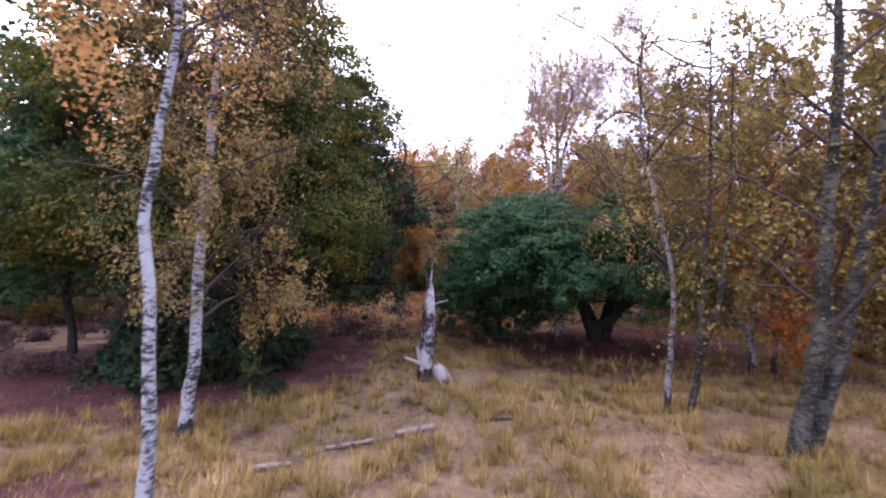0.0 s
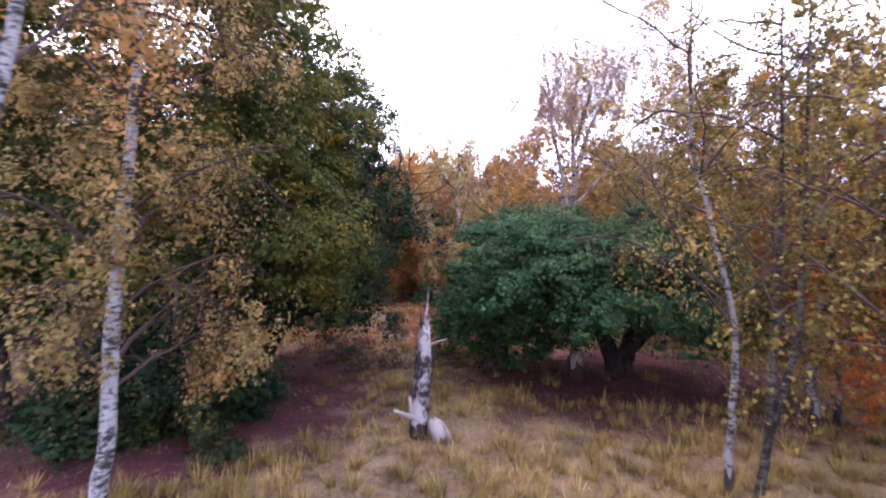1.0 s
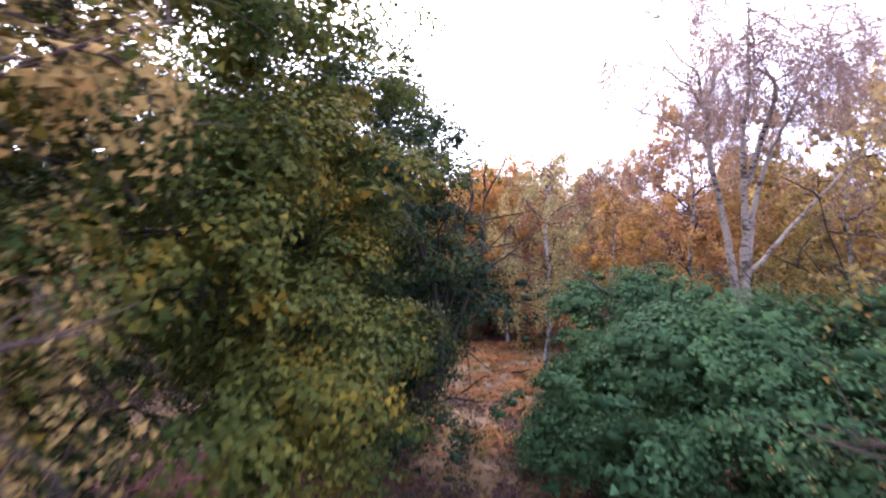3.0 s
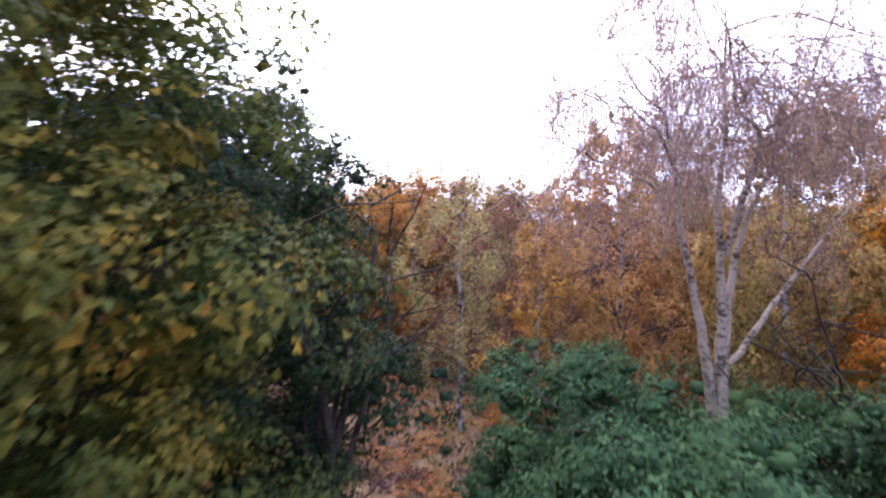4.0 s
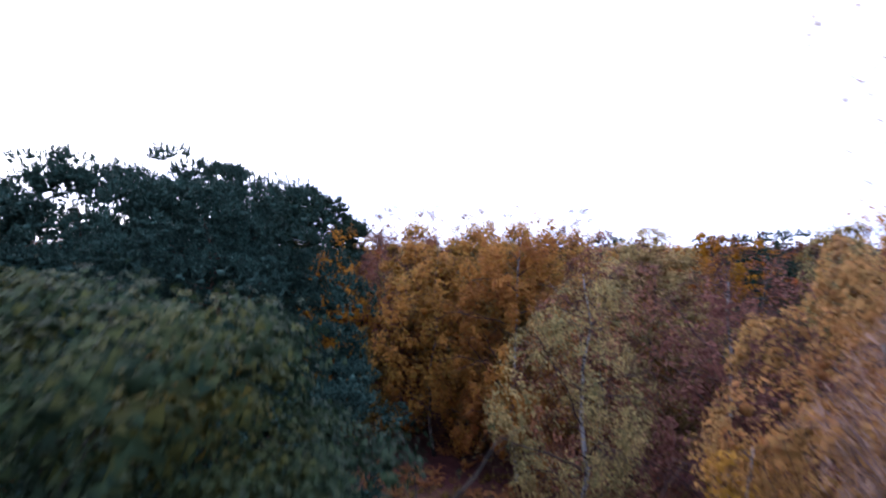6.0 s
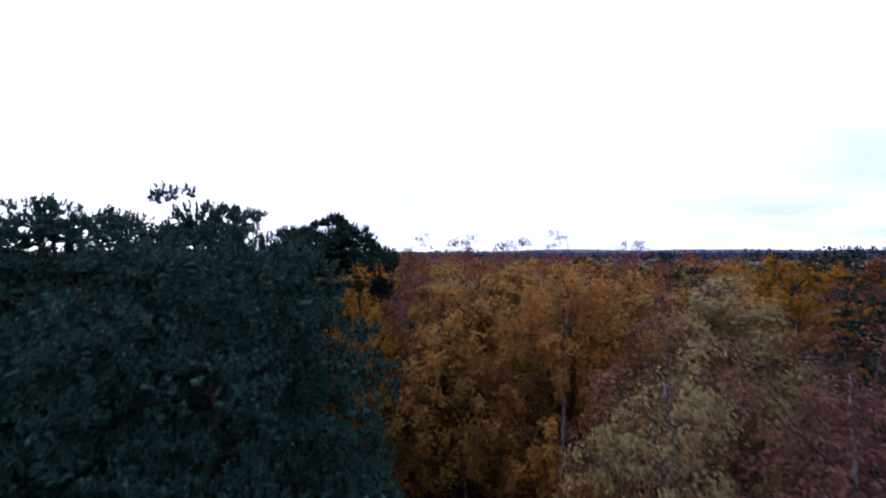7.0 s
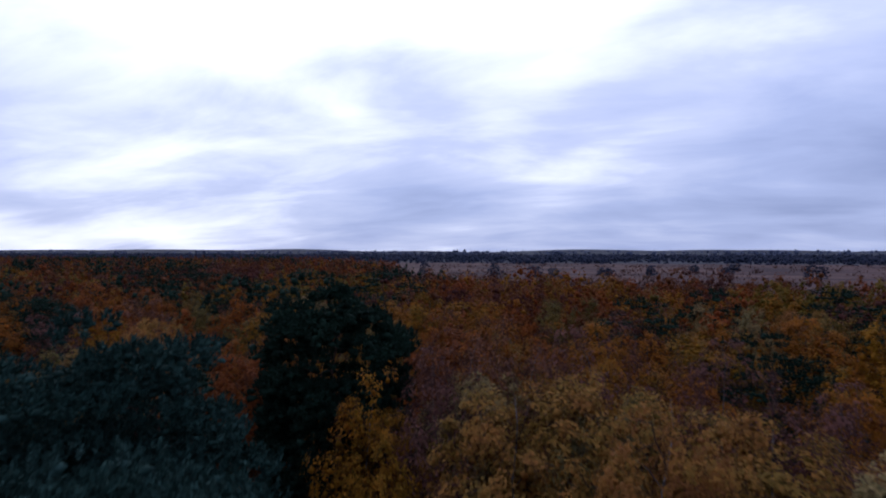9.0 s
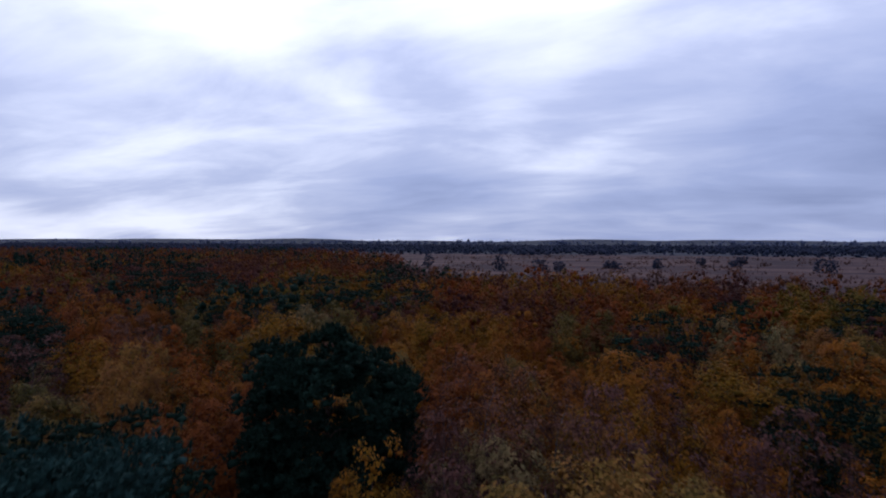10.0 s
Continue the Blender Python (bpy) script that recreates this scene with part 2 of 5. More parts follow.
def ground_material():
    m, n = material("forest_ground")
    at = n.add("ShaderNodeNewGeometry").outputs["Position"]
    axes = n.add("ShaderNodeSeparateXYZ", {0: at}).outputs
    fine = n.noise(at, 9.0, 5.0, 0.65)
    mid = n.noise(at, 1.1, 4.0)
    wide = n.noise(at, 0.16, 3.0)
    straw = n.ramp(n.math("MULTIPLY_ADD", fine, 0.55, n.math("MULTIPLY", mid, 0.5)),
                   [(0.38, (0.026, 0.015, 0.010)), (0.47, (0.072, 0.041, 0.024)), (0.57, (0.112, 0.070, 0.040)), (0.7, (0.165, 0.112, 0.070))])
    litter = n.ramp(n.math("MULTIPLY_ADD", fine, 0.6, n.math("MULTIPLY", mid, 0.4)),
                    [(0.34, (0.015, 0.005, 0.006)), (0.5, (0.040, 0.012, 0.013)), (0.7, (0.088, 0.030, 0.027))])

    def bed(x, y, rx, ry):
        """1 inside the bed of fallen leaves under a tree, 0 outside."""
        dx = n.math("DIVIDE", n.math("SUBTRACT", axes[0], x), rx)
        dy = n.math("DIVIDE", n.math("SUBTRACT", axes[1], y), ry)
        far = n.math("SQRT", n.math("ADD", n.math("MULTIPLY", dx, dx), n.math("MULTIPLY", dy, dy)))
        far = n.math("MULTIPLY_ADD", n.math("SUBTRACT", mid, 0.5), 0.9, far)
        return n.add("ShaderNodeMapRange", {0: far, 1: 0.8, 2: 1.1, 3: 1.0, 4: 0.0}).outputs[0]

    beds = n.math("MAXIMUM", bed(-6.5, 15.5, 5.6, 7.0), bed(5.6, 17.0, 5.4, 5.2))
    beds = n.math("MAXIMUM", beds, bed(-12.0, 12.0, 6.5, 5.0))
    beds = n.math("MAXIMUM", beds, bed(17.0, 17.0, 8.5, 14.0))
    beds = n.math("MAXIMUM", beds, bed(-6.4, 5.4, 2.8, 2.4))
    deep = n.add("ShaderNodeMapRange", {0: n.math("MULTIPLY_ADD", n.math("SUBTRACT", wide, 0.5), 12.0, axes[1]), 1: 34.0, 2: 39.0}).outputs[0]
    edge = n.math("MULTIPLY_ADD", axes[0], -0.42, 214.0)
    edge = n.math("MULTIPLY_ADD", n.math("MAXIMUM", n.math("MINIMUM", n.math("SUBTRACT", -60.0, axes[0]), 200.0), 0.0), 1.2, edge)
    edge = n.math("MULTIPLY_ADD", n.math("SUBTRACT", n.noise(at, 0.012, 4.0), 0.5), 90.0, edge)
    open_ = n.add("ShaderNodeMapRange", {0: n.math("SUBTRACT", axes[1], edge), 1: 0.0, 2: 25.0}).outputs[0]
    heath = n.ramp(n.math("MULTIPLY_ADD", n.noise(n.scaled(at, (0.35, 1.0, 1.0)), 0.03, 6.0, 0.6), 0.75, n.math("MULTIPLY", n.noise(at, 0.5, 3.0), 0.25)),
                   [(0.4, (0.024, 0.012, 0.013)), (0.49, (0.05, 0.024, 0.022)), (0.57, (0.095, 0.05, 0.04)), (0.7, (0.16, 0.095, 0.072))])
    # Past the heath, a blue-grey tint in the colour stands for distance haze.
    hazed_moor = n.ramp(n.noise(n.scaled(at, (0.25, 1.0, 1.0)), 0.004, 5.0, 0.6), [(0.42, (0.02, 0.021, 0.028)), (0.57, (0.036, 0.037, 0.046)), (0.68, (0.10, 0.095, 0.095))])
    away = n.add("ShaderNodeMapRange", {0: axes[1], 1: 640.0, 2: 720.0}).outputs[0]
    colour = n.mix(beds, straw, litter)
    colour = n.mix(deep, colour, litter)
    colour = n.mix(open_, colour, heath)
    colour = n.mix(away, colour, hazed_moor)
    bumped = n.add("ShaderNodeBump", {"Height": n.math("ADD", fine, mid), "Distance": 0.08, "Strength": 0.8})
    n.add("ShaderNodeOutputMaterial", {0: n.add("ShaderNodeBsdfPrincipled", {"Base Color": colour, "Roughness": 0.95, "Specular IOR Level": 0.15,
                                                                             "Normal": bumped.outputs[0]}).outputs[0]})
    return m


GROUND = ground_material()

# ---- mesh builders ----


def ball():
    """Corners and triangles of an octahedron."""
    points = np.array([(1, 0, 0), (0, 1, 0), (-1, 0, 0), (0, -1, 0), (0, 0, 1), (0, 0, -1)], float)
    faces = [(k, (k + 1) % 4, 4) for k in range(4)] + [((k + 1) % 4, k, 5) for k in range(4)]
    return points, np.array(faces)


def quad_mesh(name, corners, mat, hearts=None, sprays=None, spray_mat=None):
    """Separate leaves, shape (n, 3 or 4, 3); dense hearts of the clumps (points, triangles); and sprays of bare twigs, shape (n, 3, 3)."""
    me = bpy.data.meshes.new(name)
    count, k = corners.shape[:2]
    points = np.ascontiguousarray(corners, dtype=np.float32).reshape(-1, 3)
    loops, starts = np.arange(count * k), np.arange(0, count * k, k)
    if hearts is not None:
        starts = np.concatenate([starts, len(loops) + np.arange(0, hearts[1].size, 3)])
        loops = np.concatenate([loops, (hearts[1] + len(points)).ravel()])
        points = np.concatenate([points, hearts[0].astype(np.float32)])
    first_spray = len(starts)
    if sprays is not None and len(sprays):
        starts = np.concatenate([starts, len(loops) + np.arange(0, len(sprays) * 3, 3)])
        loops = np.concatenate([loops, len(points) + np.arange(len(sprays) * 3)])
        points = np.concatenate([points, sprays.reshape(-1, 3).astype(np.float32)])
    me.vertices.add(len(points))
    me.vertices.foreach_set("co", points.ravel())
    me.loops.add(len(loops))
    me.loops.foreach_set("vertex_index", loops.astype(np.int32))
    me.polygons.add(len(starts))
    me.polygons.foreach_set("loop_start", starts.astype(np.int32))
    me.materials.append(mat)
    if spray_mat is not None:
        me.materials.append(spray_mat)
        me.polygons.foreach_set("material_index", (np.arange(len(starts)) >= first_spray).astype(np.int32))
    me.update(calc_edges=True)
    return me


def tri_mesh(name, corners, mat):
    me = bpy.data.meshes.new(name)
    count = len(corners)
    me.vertices.add(count * 3)
    me.vertices.foreach_set("co", np.ascontiguousarray(corners, dtype=np.float32).ravel())
    me.loops.add(count * 3)
    me.loops.foreach_set("vertex_index", np.arange(count * 3, dtype=np.int32))
    me.polygons.add(count)
    me.polygons.foreach_set("loop_start", np.arange(0, count * 3, 3, dtype=np.int32))
    me.update(calc_edges=True)
    me.materials.append(mat)
    return me


def tube_mesh(name, lines, mat, rng=None, rough=0.0):
    """Tapered tubes along polylines: lines of (points, radii, sides)."""
    verts, faces = [], []
    for pts, radii, sides in lines:
        pts = np.asarray(pts, float)
        ahead = np.gradient(pts, axis=0)
        ahead /= np.linalg.norm(ahead, axis=1)[:, None] + 1e-9
        ref = np.array((0.0, 1.0, 0.0)) if abs(ahead[0][1]) < 0.8 else np.array((1.0, 0.0, 0.0))
        first = len(verts)
        for k, (p, d, r) in enumerate(zip(pts, ahead, radii)):
            u = np.cross(d, ref)
            u /= np.linalg.norm(u) + 1e-9
            v = np.cross(d, u)
            for j in range(sides):
                a = 2 * math.pi * j / sides
                q = r * (1 + (rng.normal() * rough if rough else 0.0))
                verts.append(tuple(p + q * (math.cos(a) * u + math.sin(a) * v)))
        for k in range(len(pts) - 1):
            for j in range(sides):
                a, b = first + k * sides + j, first + k * sides + (j + 1) % sides
                faces.append((a, b, b + sides, a + sides))
        faces.append(tuple(range(first + (len(pts) - 1) * sides, first + len(pts) * sides)))
    me = bpy.data.meshes.new(name)
    me.from_pydata(verts, [], faces)
    me.polygons.foreach_set("use_smooth", [True] * len(me.polygons))
    me.materials.append(mat)
    return me


def part(name, mesh, parent, label=""):
    ob = new(name, mesh)
    ob.parent = parent
    return tagged(ob, label) if label else ob


def unit(v):
    return v / (np.linalg.norm(v) + 1e-9)


def grow(rng, start, way, length, n=5, wander=0.15, lift=0.0):
    """A wandering line that bends up (lift > 0) or droops."""
    pts, d = [np.asarray(start, float)], unit(np.asarray(way, float))
    for _ in range(n):
        d = unit(d + rng.normal(size=3) * wander + np.array((0.0, 0.0, lift / n)))
        pts.append(pts[-1] + d * length / n)
    return np.array(pts)


def along(pts, s):
    """The point and the way at the share s of a polyline."""
    k = min(int(s * (len(pts) - 1)), len(pts) - 2)
    f = s * (len(pts) - 1) - k
    return pts[k] * (1 - f) + pts[k + 1] * f, unit(pts[k + 1] - pts[k])


def rows_unit(v):
    return v / (np.linalg.norm(v, axis=1)[:, None] + 1e-9)


def leaf_quads(rng, centres, ways, length, width, along_way=0.0, facing=None, three=False):
    """Rhombic leaves, or pointed ones of three corners, at the centres. along_way: how far the long axis follows ways; facing: the side to which they turn their faces."""
    n = len(centres)
    u = rows_unit(rng.normal(size=(n, 3))) * (1 - along_way) + ways * along_way
    if facing is not None:
        u -= facing * (u * facing).sum(axis=1)[:, None]
        v = np.cross(rows_unit(u), facing)
    else:
        v = np.cross(u, rng.normal(size=(n, 3)))
    u, v = rows_unit(u), rows_unit(v)
    size = rng.uniform(0.6, 1.35, (n, 1))
    bend = np.cross(u, v) * size * width * 0.3
    u, v = u * size * length, v * size * width
    if three:
        return np.stack([centres - u, centres + 0.5 * u + v + bend, centres + 0.5 * u - v + bend], axis=1)
    return np.stack([centres - u, centres + v + bend, centres + u, centres - v + bend], axis=1)


def wobble(az, f, seed):
    """Lobes and hollows of a crown's outline."""
    return (0.5 * np.sin(2 * az + 9 * f + seed) + 0.35 * np.sin(3 * az - 13 * f + 2.1 * seed) + 0.3 * np.sin(5 * az + 17 * f + 0.7 * seed)
            + 0.25 * np.sin(27 * f + az + 1.3 * seed))


def bough_crown(rng, count, per, height, crown_base, radius, profile, size, shape, length, width, kind, squash=(1, 1), shift=(0, 0), lobes=0.16, seed=0.0,
                inside=0.33, fill=40, fill_size=0.12, heart=0.0, tufts=13, tuft=0.36, tier=0.0, follow=0.0):
    """A crown made of boughs, each of many tufts of leaves with gaps between. Gives the leaves, and the tufts' dense hearts (points, triangles)."""
    grid = np.linspace(0, 1, 60)
    wide_at = np.array([PROFILES[profile](x) for x in grid])
    cdf = np.cumsum(wide_at + 0.12)
    order = np.arange(count)
    f = np.clip(np.interp((order + 0.5) / count, cdf / cdf[-1], grid) + rng.normal(size=count) * 0.03, 0, 1)
    az = order * 2.39996 + rng.normal(size=count) * 0.3 + seed
    if tier:   # pads in storeys, one above the other
        n = max(3, round((height - crown_base) / tier))
        f = np.clip((np.floor(f * n) + 0.5 + 0.12 * rng.normal(size=count) + 0.4 * np.sin(2 * az + seed)) / n, 0, 1)
    wide = np.interp(f, grid, wide_at) * radius * (1 + lobes * wobble(az, f, seed))
    share = np.where(rng.random(count) < inside, rng.uniform(0.3, 0.7, count), rng.uniform(0.78, 1.0, count))
    share = np.where(f > 0.88, np.sqrt(rng.random(count)), share)
    tall = height - crown_base
    mid = np.stack([np.cos(az) * wide * share * squash[0] + shift[0], np.sin(az) * wide * share * squash[1] + shift[1],
                    crown_base + f * tall * (1 + 0.03 * np.sin(3 * az + seed)) - size * shape[2] * 0.7], axis=1)
    outward = rows_unit(np.stack([np.cos(az), np.sin(az), (f - 0.35) * 1.3], axis=1))
    sizes = size * rng.uniform(0.65, 1.4, count)
    form = np.array(shape) * (1 + 0.18 * rng.normal(size=(count, 3))).clip(0.6, 1.5)

    def shell(n, low, high, up):
        own = np.repeat(np.arange(count), n)
        d = rows_unit(rows_unit(rng.normal(size=(len(own), 3))) + outward[own] * 0.35 + np.array((0, 0, up)))
        return own, d, mid[own] + d * form[own] * sizes[own, None] * rng.uniform(low, high, (len(own), 1))

    up = np.array((0, 0, 1.0))
    own, d, at = shell(tufts, 0.78, 1.08, {"hanging": 0.1, "needle": 0.8}.get(kind, 0.55))   # tufts that stand out from each bough
    spread = sizes[own] * tuft * rng.uniform(0.65, 1.4, len(own))
    cores = at
    pick = np.repeat(np.arange(len(own)), max(1, per // tufts))
    e = rows_unit(rows_unit(rng.normal(size=(len(pick), 3))) + d[pick] * 0.7 + up * 0.45)
    spot = at[pick] + e * spread[pick, None] * rng.uniform(0.55, 1.3, (len(pick), 1)) * np.array((1, 1, 1.3) if kind == "hanging" else (1, 1, 0.8))
    if kind == "needle":
        leaves = shoots(rng, spot, rows_unit(e * 0.5 + d[pick] * 0.25 + up * 0.9 + rng.normal(size=e.shape) * 0.2), length, width)
    else:
        facing = rows_unit(e * (0.8 - 0.4 * follow) + d[pick] * 0.35 + outward[own[pick]] * follow + up * 0.35 + rng.normal(size=e.shape) * 0.3)
        leaves = leaf_quads(rng, spot, np.zeros(e.shape) - up, length, width, 0.5 if kind == "hanging" else 0.15, facing, True)
    inner = np.zeros((0, leaves.shape[1], 3))
    if fill:   # the dense leaves within the bough
        own, d, at = shell(fill, 0.15, 0.66, 0.0)
        inner = leaf_quads(rng, at, np.zeros(d.shape) - up, fill_size, fill_size * 0.65, 0.15, rows_unit(d + up * 0.3 + rng.normal(size=d.shape) * 0.3), leaves.shape[1] == 3)
    hearts = None
    if heart:   # the dense heart of each tuft
        points, faces = ball()
        n = len(points)
        first = rows_unit(rng.normal(size=(len(cores), 3)))   # each turned its own way
        second = rows_unit(np.cross(first, rng.normal(size=first.shape)))
        turned = np.einsum("ki,nij->nkj", points, np.stack([first, second, np.cross(first, second)], axis=1))
        flat = np.array((1, 1, 1.2) if kind == "hanging" else (1.1, 1.1, 0.7))
        body = cores[:, None, :] + turned * (1 + 0.2 * rng.normal(size=(len(cores), n, 1))).clip(0.6, 1.4) * spread[:, None, None] * flat * heart
        hearts = body.reshape(-1, 3), (faces[None] + (np.arange(len(cores)) * n)[:, None, None]).reshape(-1, 3)
    return np.concatenate([leaves, inner]), hearts


def shoots(rng, at, ways, length, width, per=13):
    """Pine shoots: brushes of slim needle bundles that stand off round each way."""
    n = len(at)
    own = np.repeat(np.arange(n), per)
    size = rng.uniform(0.7, 1.3, n)[own, None]
    foot = at[own] + ways[own] * rng.uniform(-0.5, 0.5, (n * per, 1)) * length * size
    d = rows_unit(ways[own] * 0.8 + rows_unit(rng.normal(size=(n * per, 3))) * 0.8) * length * 0.62 * size
    side = rows_unit(np.cross(d, ways[own] + rng.normal(size=(n * per, 3)) * 0.3)) * width * size
    return np.stack([foot - side, foot + side, foot + d], axis=1)


PROFILES = {
    "dome": lambda f: math.sqrt(max(0.05, 1 - (1.05 * f - 0.12) ** 2)),
    "birch": lambda f: math.sqrt(max(0.02, 1 - ((f - 0.38) / 0.64) ** 2)),
    "pine": lambda f: 0.75 + 0.4 * math.sin(math.pi * (f * 0.75 + 0.15)) - 0.75 * max(0.0, f - 0.55),
    "round": lambda f: math.sqrt(max(0.02, 1 - max(0.0, f - 0.85) ** 2 / 0.0229)) * (0.75 + 0.25 * min(1.0, f * 1.4)),
}


def skeleton(seed, height, crown_base, radius, profile, limbs, subs, twigs, stems=None, trunk_radius=0.12, rise=35.0, droop=0.0,
             sub_share=0.5, twig_length=0.6, squash=(1.0, 1.0), shift=(0.0, 0.0), girth=None, limb_stems=None, limb_girth=1.0):
    """The wood of a tree: stems, limbs with their twigs, and the twig lines that carry leaves."""
    rng = np.random.default_rng(seed)
    if stems is None:
        n = 8
        line = [np.array((0.0, 0.0, -0.2))]
        for k in range(1, n + 1):
            f = k / n
            line.append(np.array((rng.normal() * 0.012 * height, rng.normal() * 0.012 * height, f * height * 0.96)))
        stems = [np.array(line)]
    stems = [np.asarray(s, float) for s in stems]
    stem_lines = []
    for number, s in enumerate(stems):
        fine = []
        for k in range(len(s) - 1):
            for f in (0.0, 0.34, 0.67):
                fine.append(s[k] * (1 - f) + s[k + 1] * f + rng.normal(size=3) * 0.012 * (k > 0))
        fine.append(s[-1])
        fine = np.array(fine)
        share = np.clip(fine[:, 2] / height, 0, 1)
        stem_lines.append((fine, trunk_radius * (girth[number] if girth else 1.0) * (1.08 - share) ** 0.9 * (1 + 0.3 * np.exp(-np.maximum(fine[:, 2], 0) * 4.0)) * (np.linspace(1, 0.12, len(fine)) ** 0.7 if girth else 1.0), 10))
    groups, leafy = [], []
    golden = rng.uniform(0, 6.28)
    for i in range(limbs):
        f = (i + rng.uniform(0.1, 0.9)) / limbs
        tall = crown_base + f * (height - crown_base) * 0.97
        stem = stems[i % (limb_stems or len(stems))]
        reach = radius * PROFILES[profile](f) * rng.uniform(0.72, 1.16)
        up = math.tan(radians(rise)) * reach * (0.4 + 0.6 * rng.random())
        zs = np.clip(tall - up, crown_base * 0.55, stem[-1][2])
        k = int(np.clip(np.searchsorted(stem[:, 2], zs), 1, len(stem) - 1))
        a, b = stem[k - 1], stem[k]
        start = a + (b - a) * np.clip((zs - a[2]) / max(b[2] - a[2], 1e-3), 0, 1)
        golden += 2.4 + rng.normal() * 0.35
        tip = np.array((math.cos(golden) * reach * squash[0] + shift[0], math.sin(golden) * reach * squash[1] + shift[1], 0.0))
        tip[2] = tall + rng.normal() * 0.2
        tip[:2] += stem[k][:2] * 0.6
        vec = tip - start
        length = np.linalg.norm(vec)
        limb = grow(rng, start, vec + np.array((0, 0, 0.25 * length)), length, 7, 0.16, -0.25 - droop * 0.5)
        r0 = max(0.009, min(trunk_radius * 0.42, 0.011 * length + 0.006) * limb_girth)
        lines = [(limb, np.linspace(r0, 0.008, len(limb)), 6)]
        for j in range(subs):
            s = 0.22 + 0.78 * (j + rng.random()) / subs
            p, d = along(limb, min(s, 0.999))
            side = rng.normal(size=3)
            side[2] *= 0.55
            sub_len = sub_share * length * (1.1 - 0.55 * s) * rng.uniform(0.6, 1.2)
            sub = grow(rng, p, d * 0.55 + unit(side) * 0.85, max(sub_len, 0.35), 4, 0.2, 0.12 - droop)
            lines.append((sub, np.linspace(max(r0 * 0.42, 0.006), 0.004, len(sub)), 4))
            for q in range(twigs):
                p2, d2 = along(sub, min(0.999, 0.2 + 0.8 * (q + rng.random()) / twigs))
                side = rng.normal(size=3)
                side[2] = side[2] * 0.5 - droop * 0.6
                twig = grow(rng, p2, d2 * 0.6 + unit(side) * 0.7, twig_length * rng.uniform(0.6, 1.3), 3, 0.15, -droop * 1.6)
                lines.append((twig, np.linspace(0.0045, 0.002, len(twig)), 3))
                leafy.append(twig)
        groups.append(lines)
    return stem_lines, groups, leafy, rng


def leaves_on(rng, leafy, per_twig, length, width, spread, hang=0.0):
    """Leaf quads scattered along the twigs."""
    twigs = np.array(leafy)                      # (n, k, 3)
    n, k, _ = twigs.shape
    total = n * per_twig
    pick = np.repeat(np.arange(n), per_twig)
    s = rng.uniform(0.15, 1.15, total) * (k - 1)
    low = np.clip(s.astype(int), 0, k - 2)
    f = (s - low)[:, None]
    centres = twigs[pick, low] * (1 - f) + twigs[pick, low + 1] * f + rng.normal(size=(total, 3)) * spread
    ways = twigs[pick, low + 1] - twigs[pick, low]
    ways /= np.linalg.norm(ways, axis=1)[:, None] + 1e-9
    ways = ways * (1 - hang) + np.array((0.0, 0.0, -1.0)) * hang
    centres[:, 2] -= hang * length
    return leaf_quads(rng, centres, ways, length, width, 0.35 if hang else 0.15)


def tree(name, at, bones, crown, bark, limb_bark, label, category, group="", split=True, limb_twigs=True):
    """A tree at (x, y): an Empty at its foot with trunk, limbs and crown as parts."""
    stem_lines, groups, leafy, rng = bones
    thing = new(name)
    thing.matrix_basis = pose(at[0], at[1], 0.0)
    tagged(thing, label, category, group)
    if split:
        for line in stem_lines:
            part("trunk", tube_mesh("trunk", [line], bark, rng, 0.035), thing)
        for lines in groups:
            part("limb", tube_mesh("limb", lines if limb_twigs else [l for l in lines if l[2] > 3], limb_bark), thing)
    else:
        part("trunk", tube_mesh("trunk", [(p[::2], r[::2], 6) for p, r, _ in stem_lines], bark, rng, 0.03), thing)
        tagged(part("branchwork", tube_mesh("branchwork", [(g[0][0][::2], g[0][1][::2] * 0.8, 3) for g in groups], limb_bark), thing), kind="stuff")
    part("crown", crown, thing)
    return thing


# ---- the ground: one sheet to the horizon ----


def spaced(limit, near, n):
    s = np.linspace(-1, 1, n)
    return np.sign(s) * (near * np.abs(s) + (limit - near) * np.abs(s) ** 5)


def ground_height(x, y):
    """Gentle unevenness near by, low hills at the horizon."""
    far = np.clip((np.hypot(x, y) - 1800.0) / 2200.0, 0, 1)
    hills = 9.0 + 9.0 * np.sin(x * 0.0021 + 0.8) + 6.0 * np.sin(x * 0.0057 + 2.0) + 5.0 * np.sin(y * 0.004 + x * 0.001)
    near = 0.05 * np.sin(x * 0.9 + 0.4) * np.sin(y * 0.7) + 0.04 * np.sin(x * 1.9 - y * 1.3)
    return near * np.exp(-(x * x + y * y) / 3600.0) + far * np.maximum(hills, 0.0)


def build_ground():
    n = 170
    xs, ys = spaced(4600.0, 60.0, n), spaced(4600.0, 60.0, n) + 15.0
    gx, gy = np.meshgrid(xs, ys)
    verts = np.stack([gx, gy, ground_height(gx, gy)], axis=-1).reshape(-1, 3)
    i = np.arange(n * n).reshape(n, n)
    faces = np.stack([i[:-1, :-1], i[:-1, 1:], i[1:, 1:], i[1:, :-1]], axis=-1).reshape(-1, 4)
    me = bpy.data.meshes.new("ground")
    me.from_pydata(verts.tolist(), [], faces.tolist())
    me.polygons.foreach_set("use_smooth", [True] * len(me.polygons))
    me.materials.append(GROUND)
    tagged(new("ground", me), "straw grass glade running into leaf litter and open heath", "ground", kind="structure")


build_ground()

# ---- the glade: trees that stand round it ----
BIRCH_LABEL = "silver birch with white flaking bark and yellowing autumn leaves"


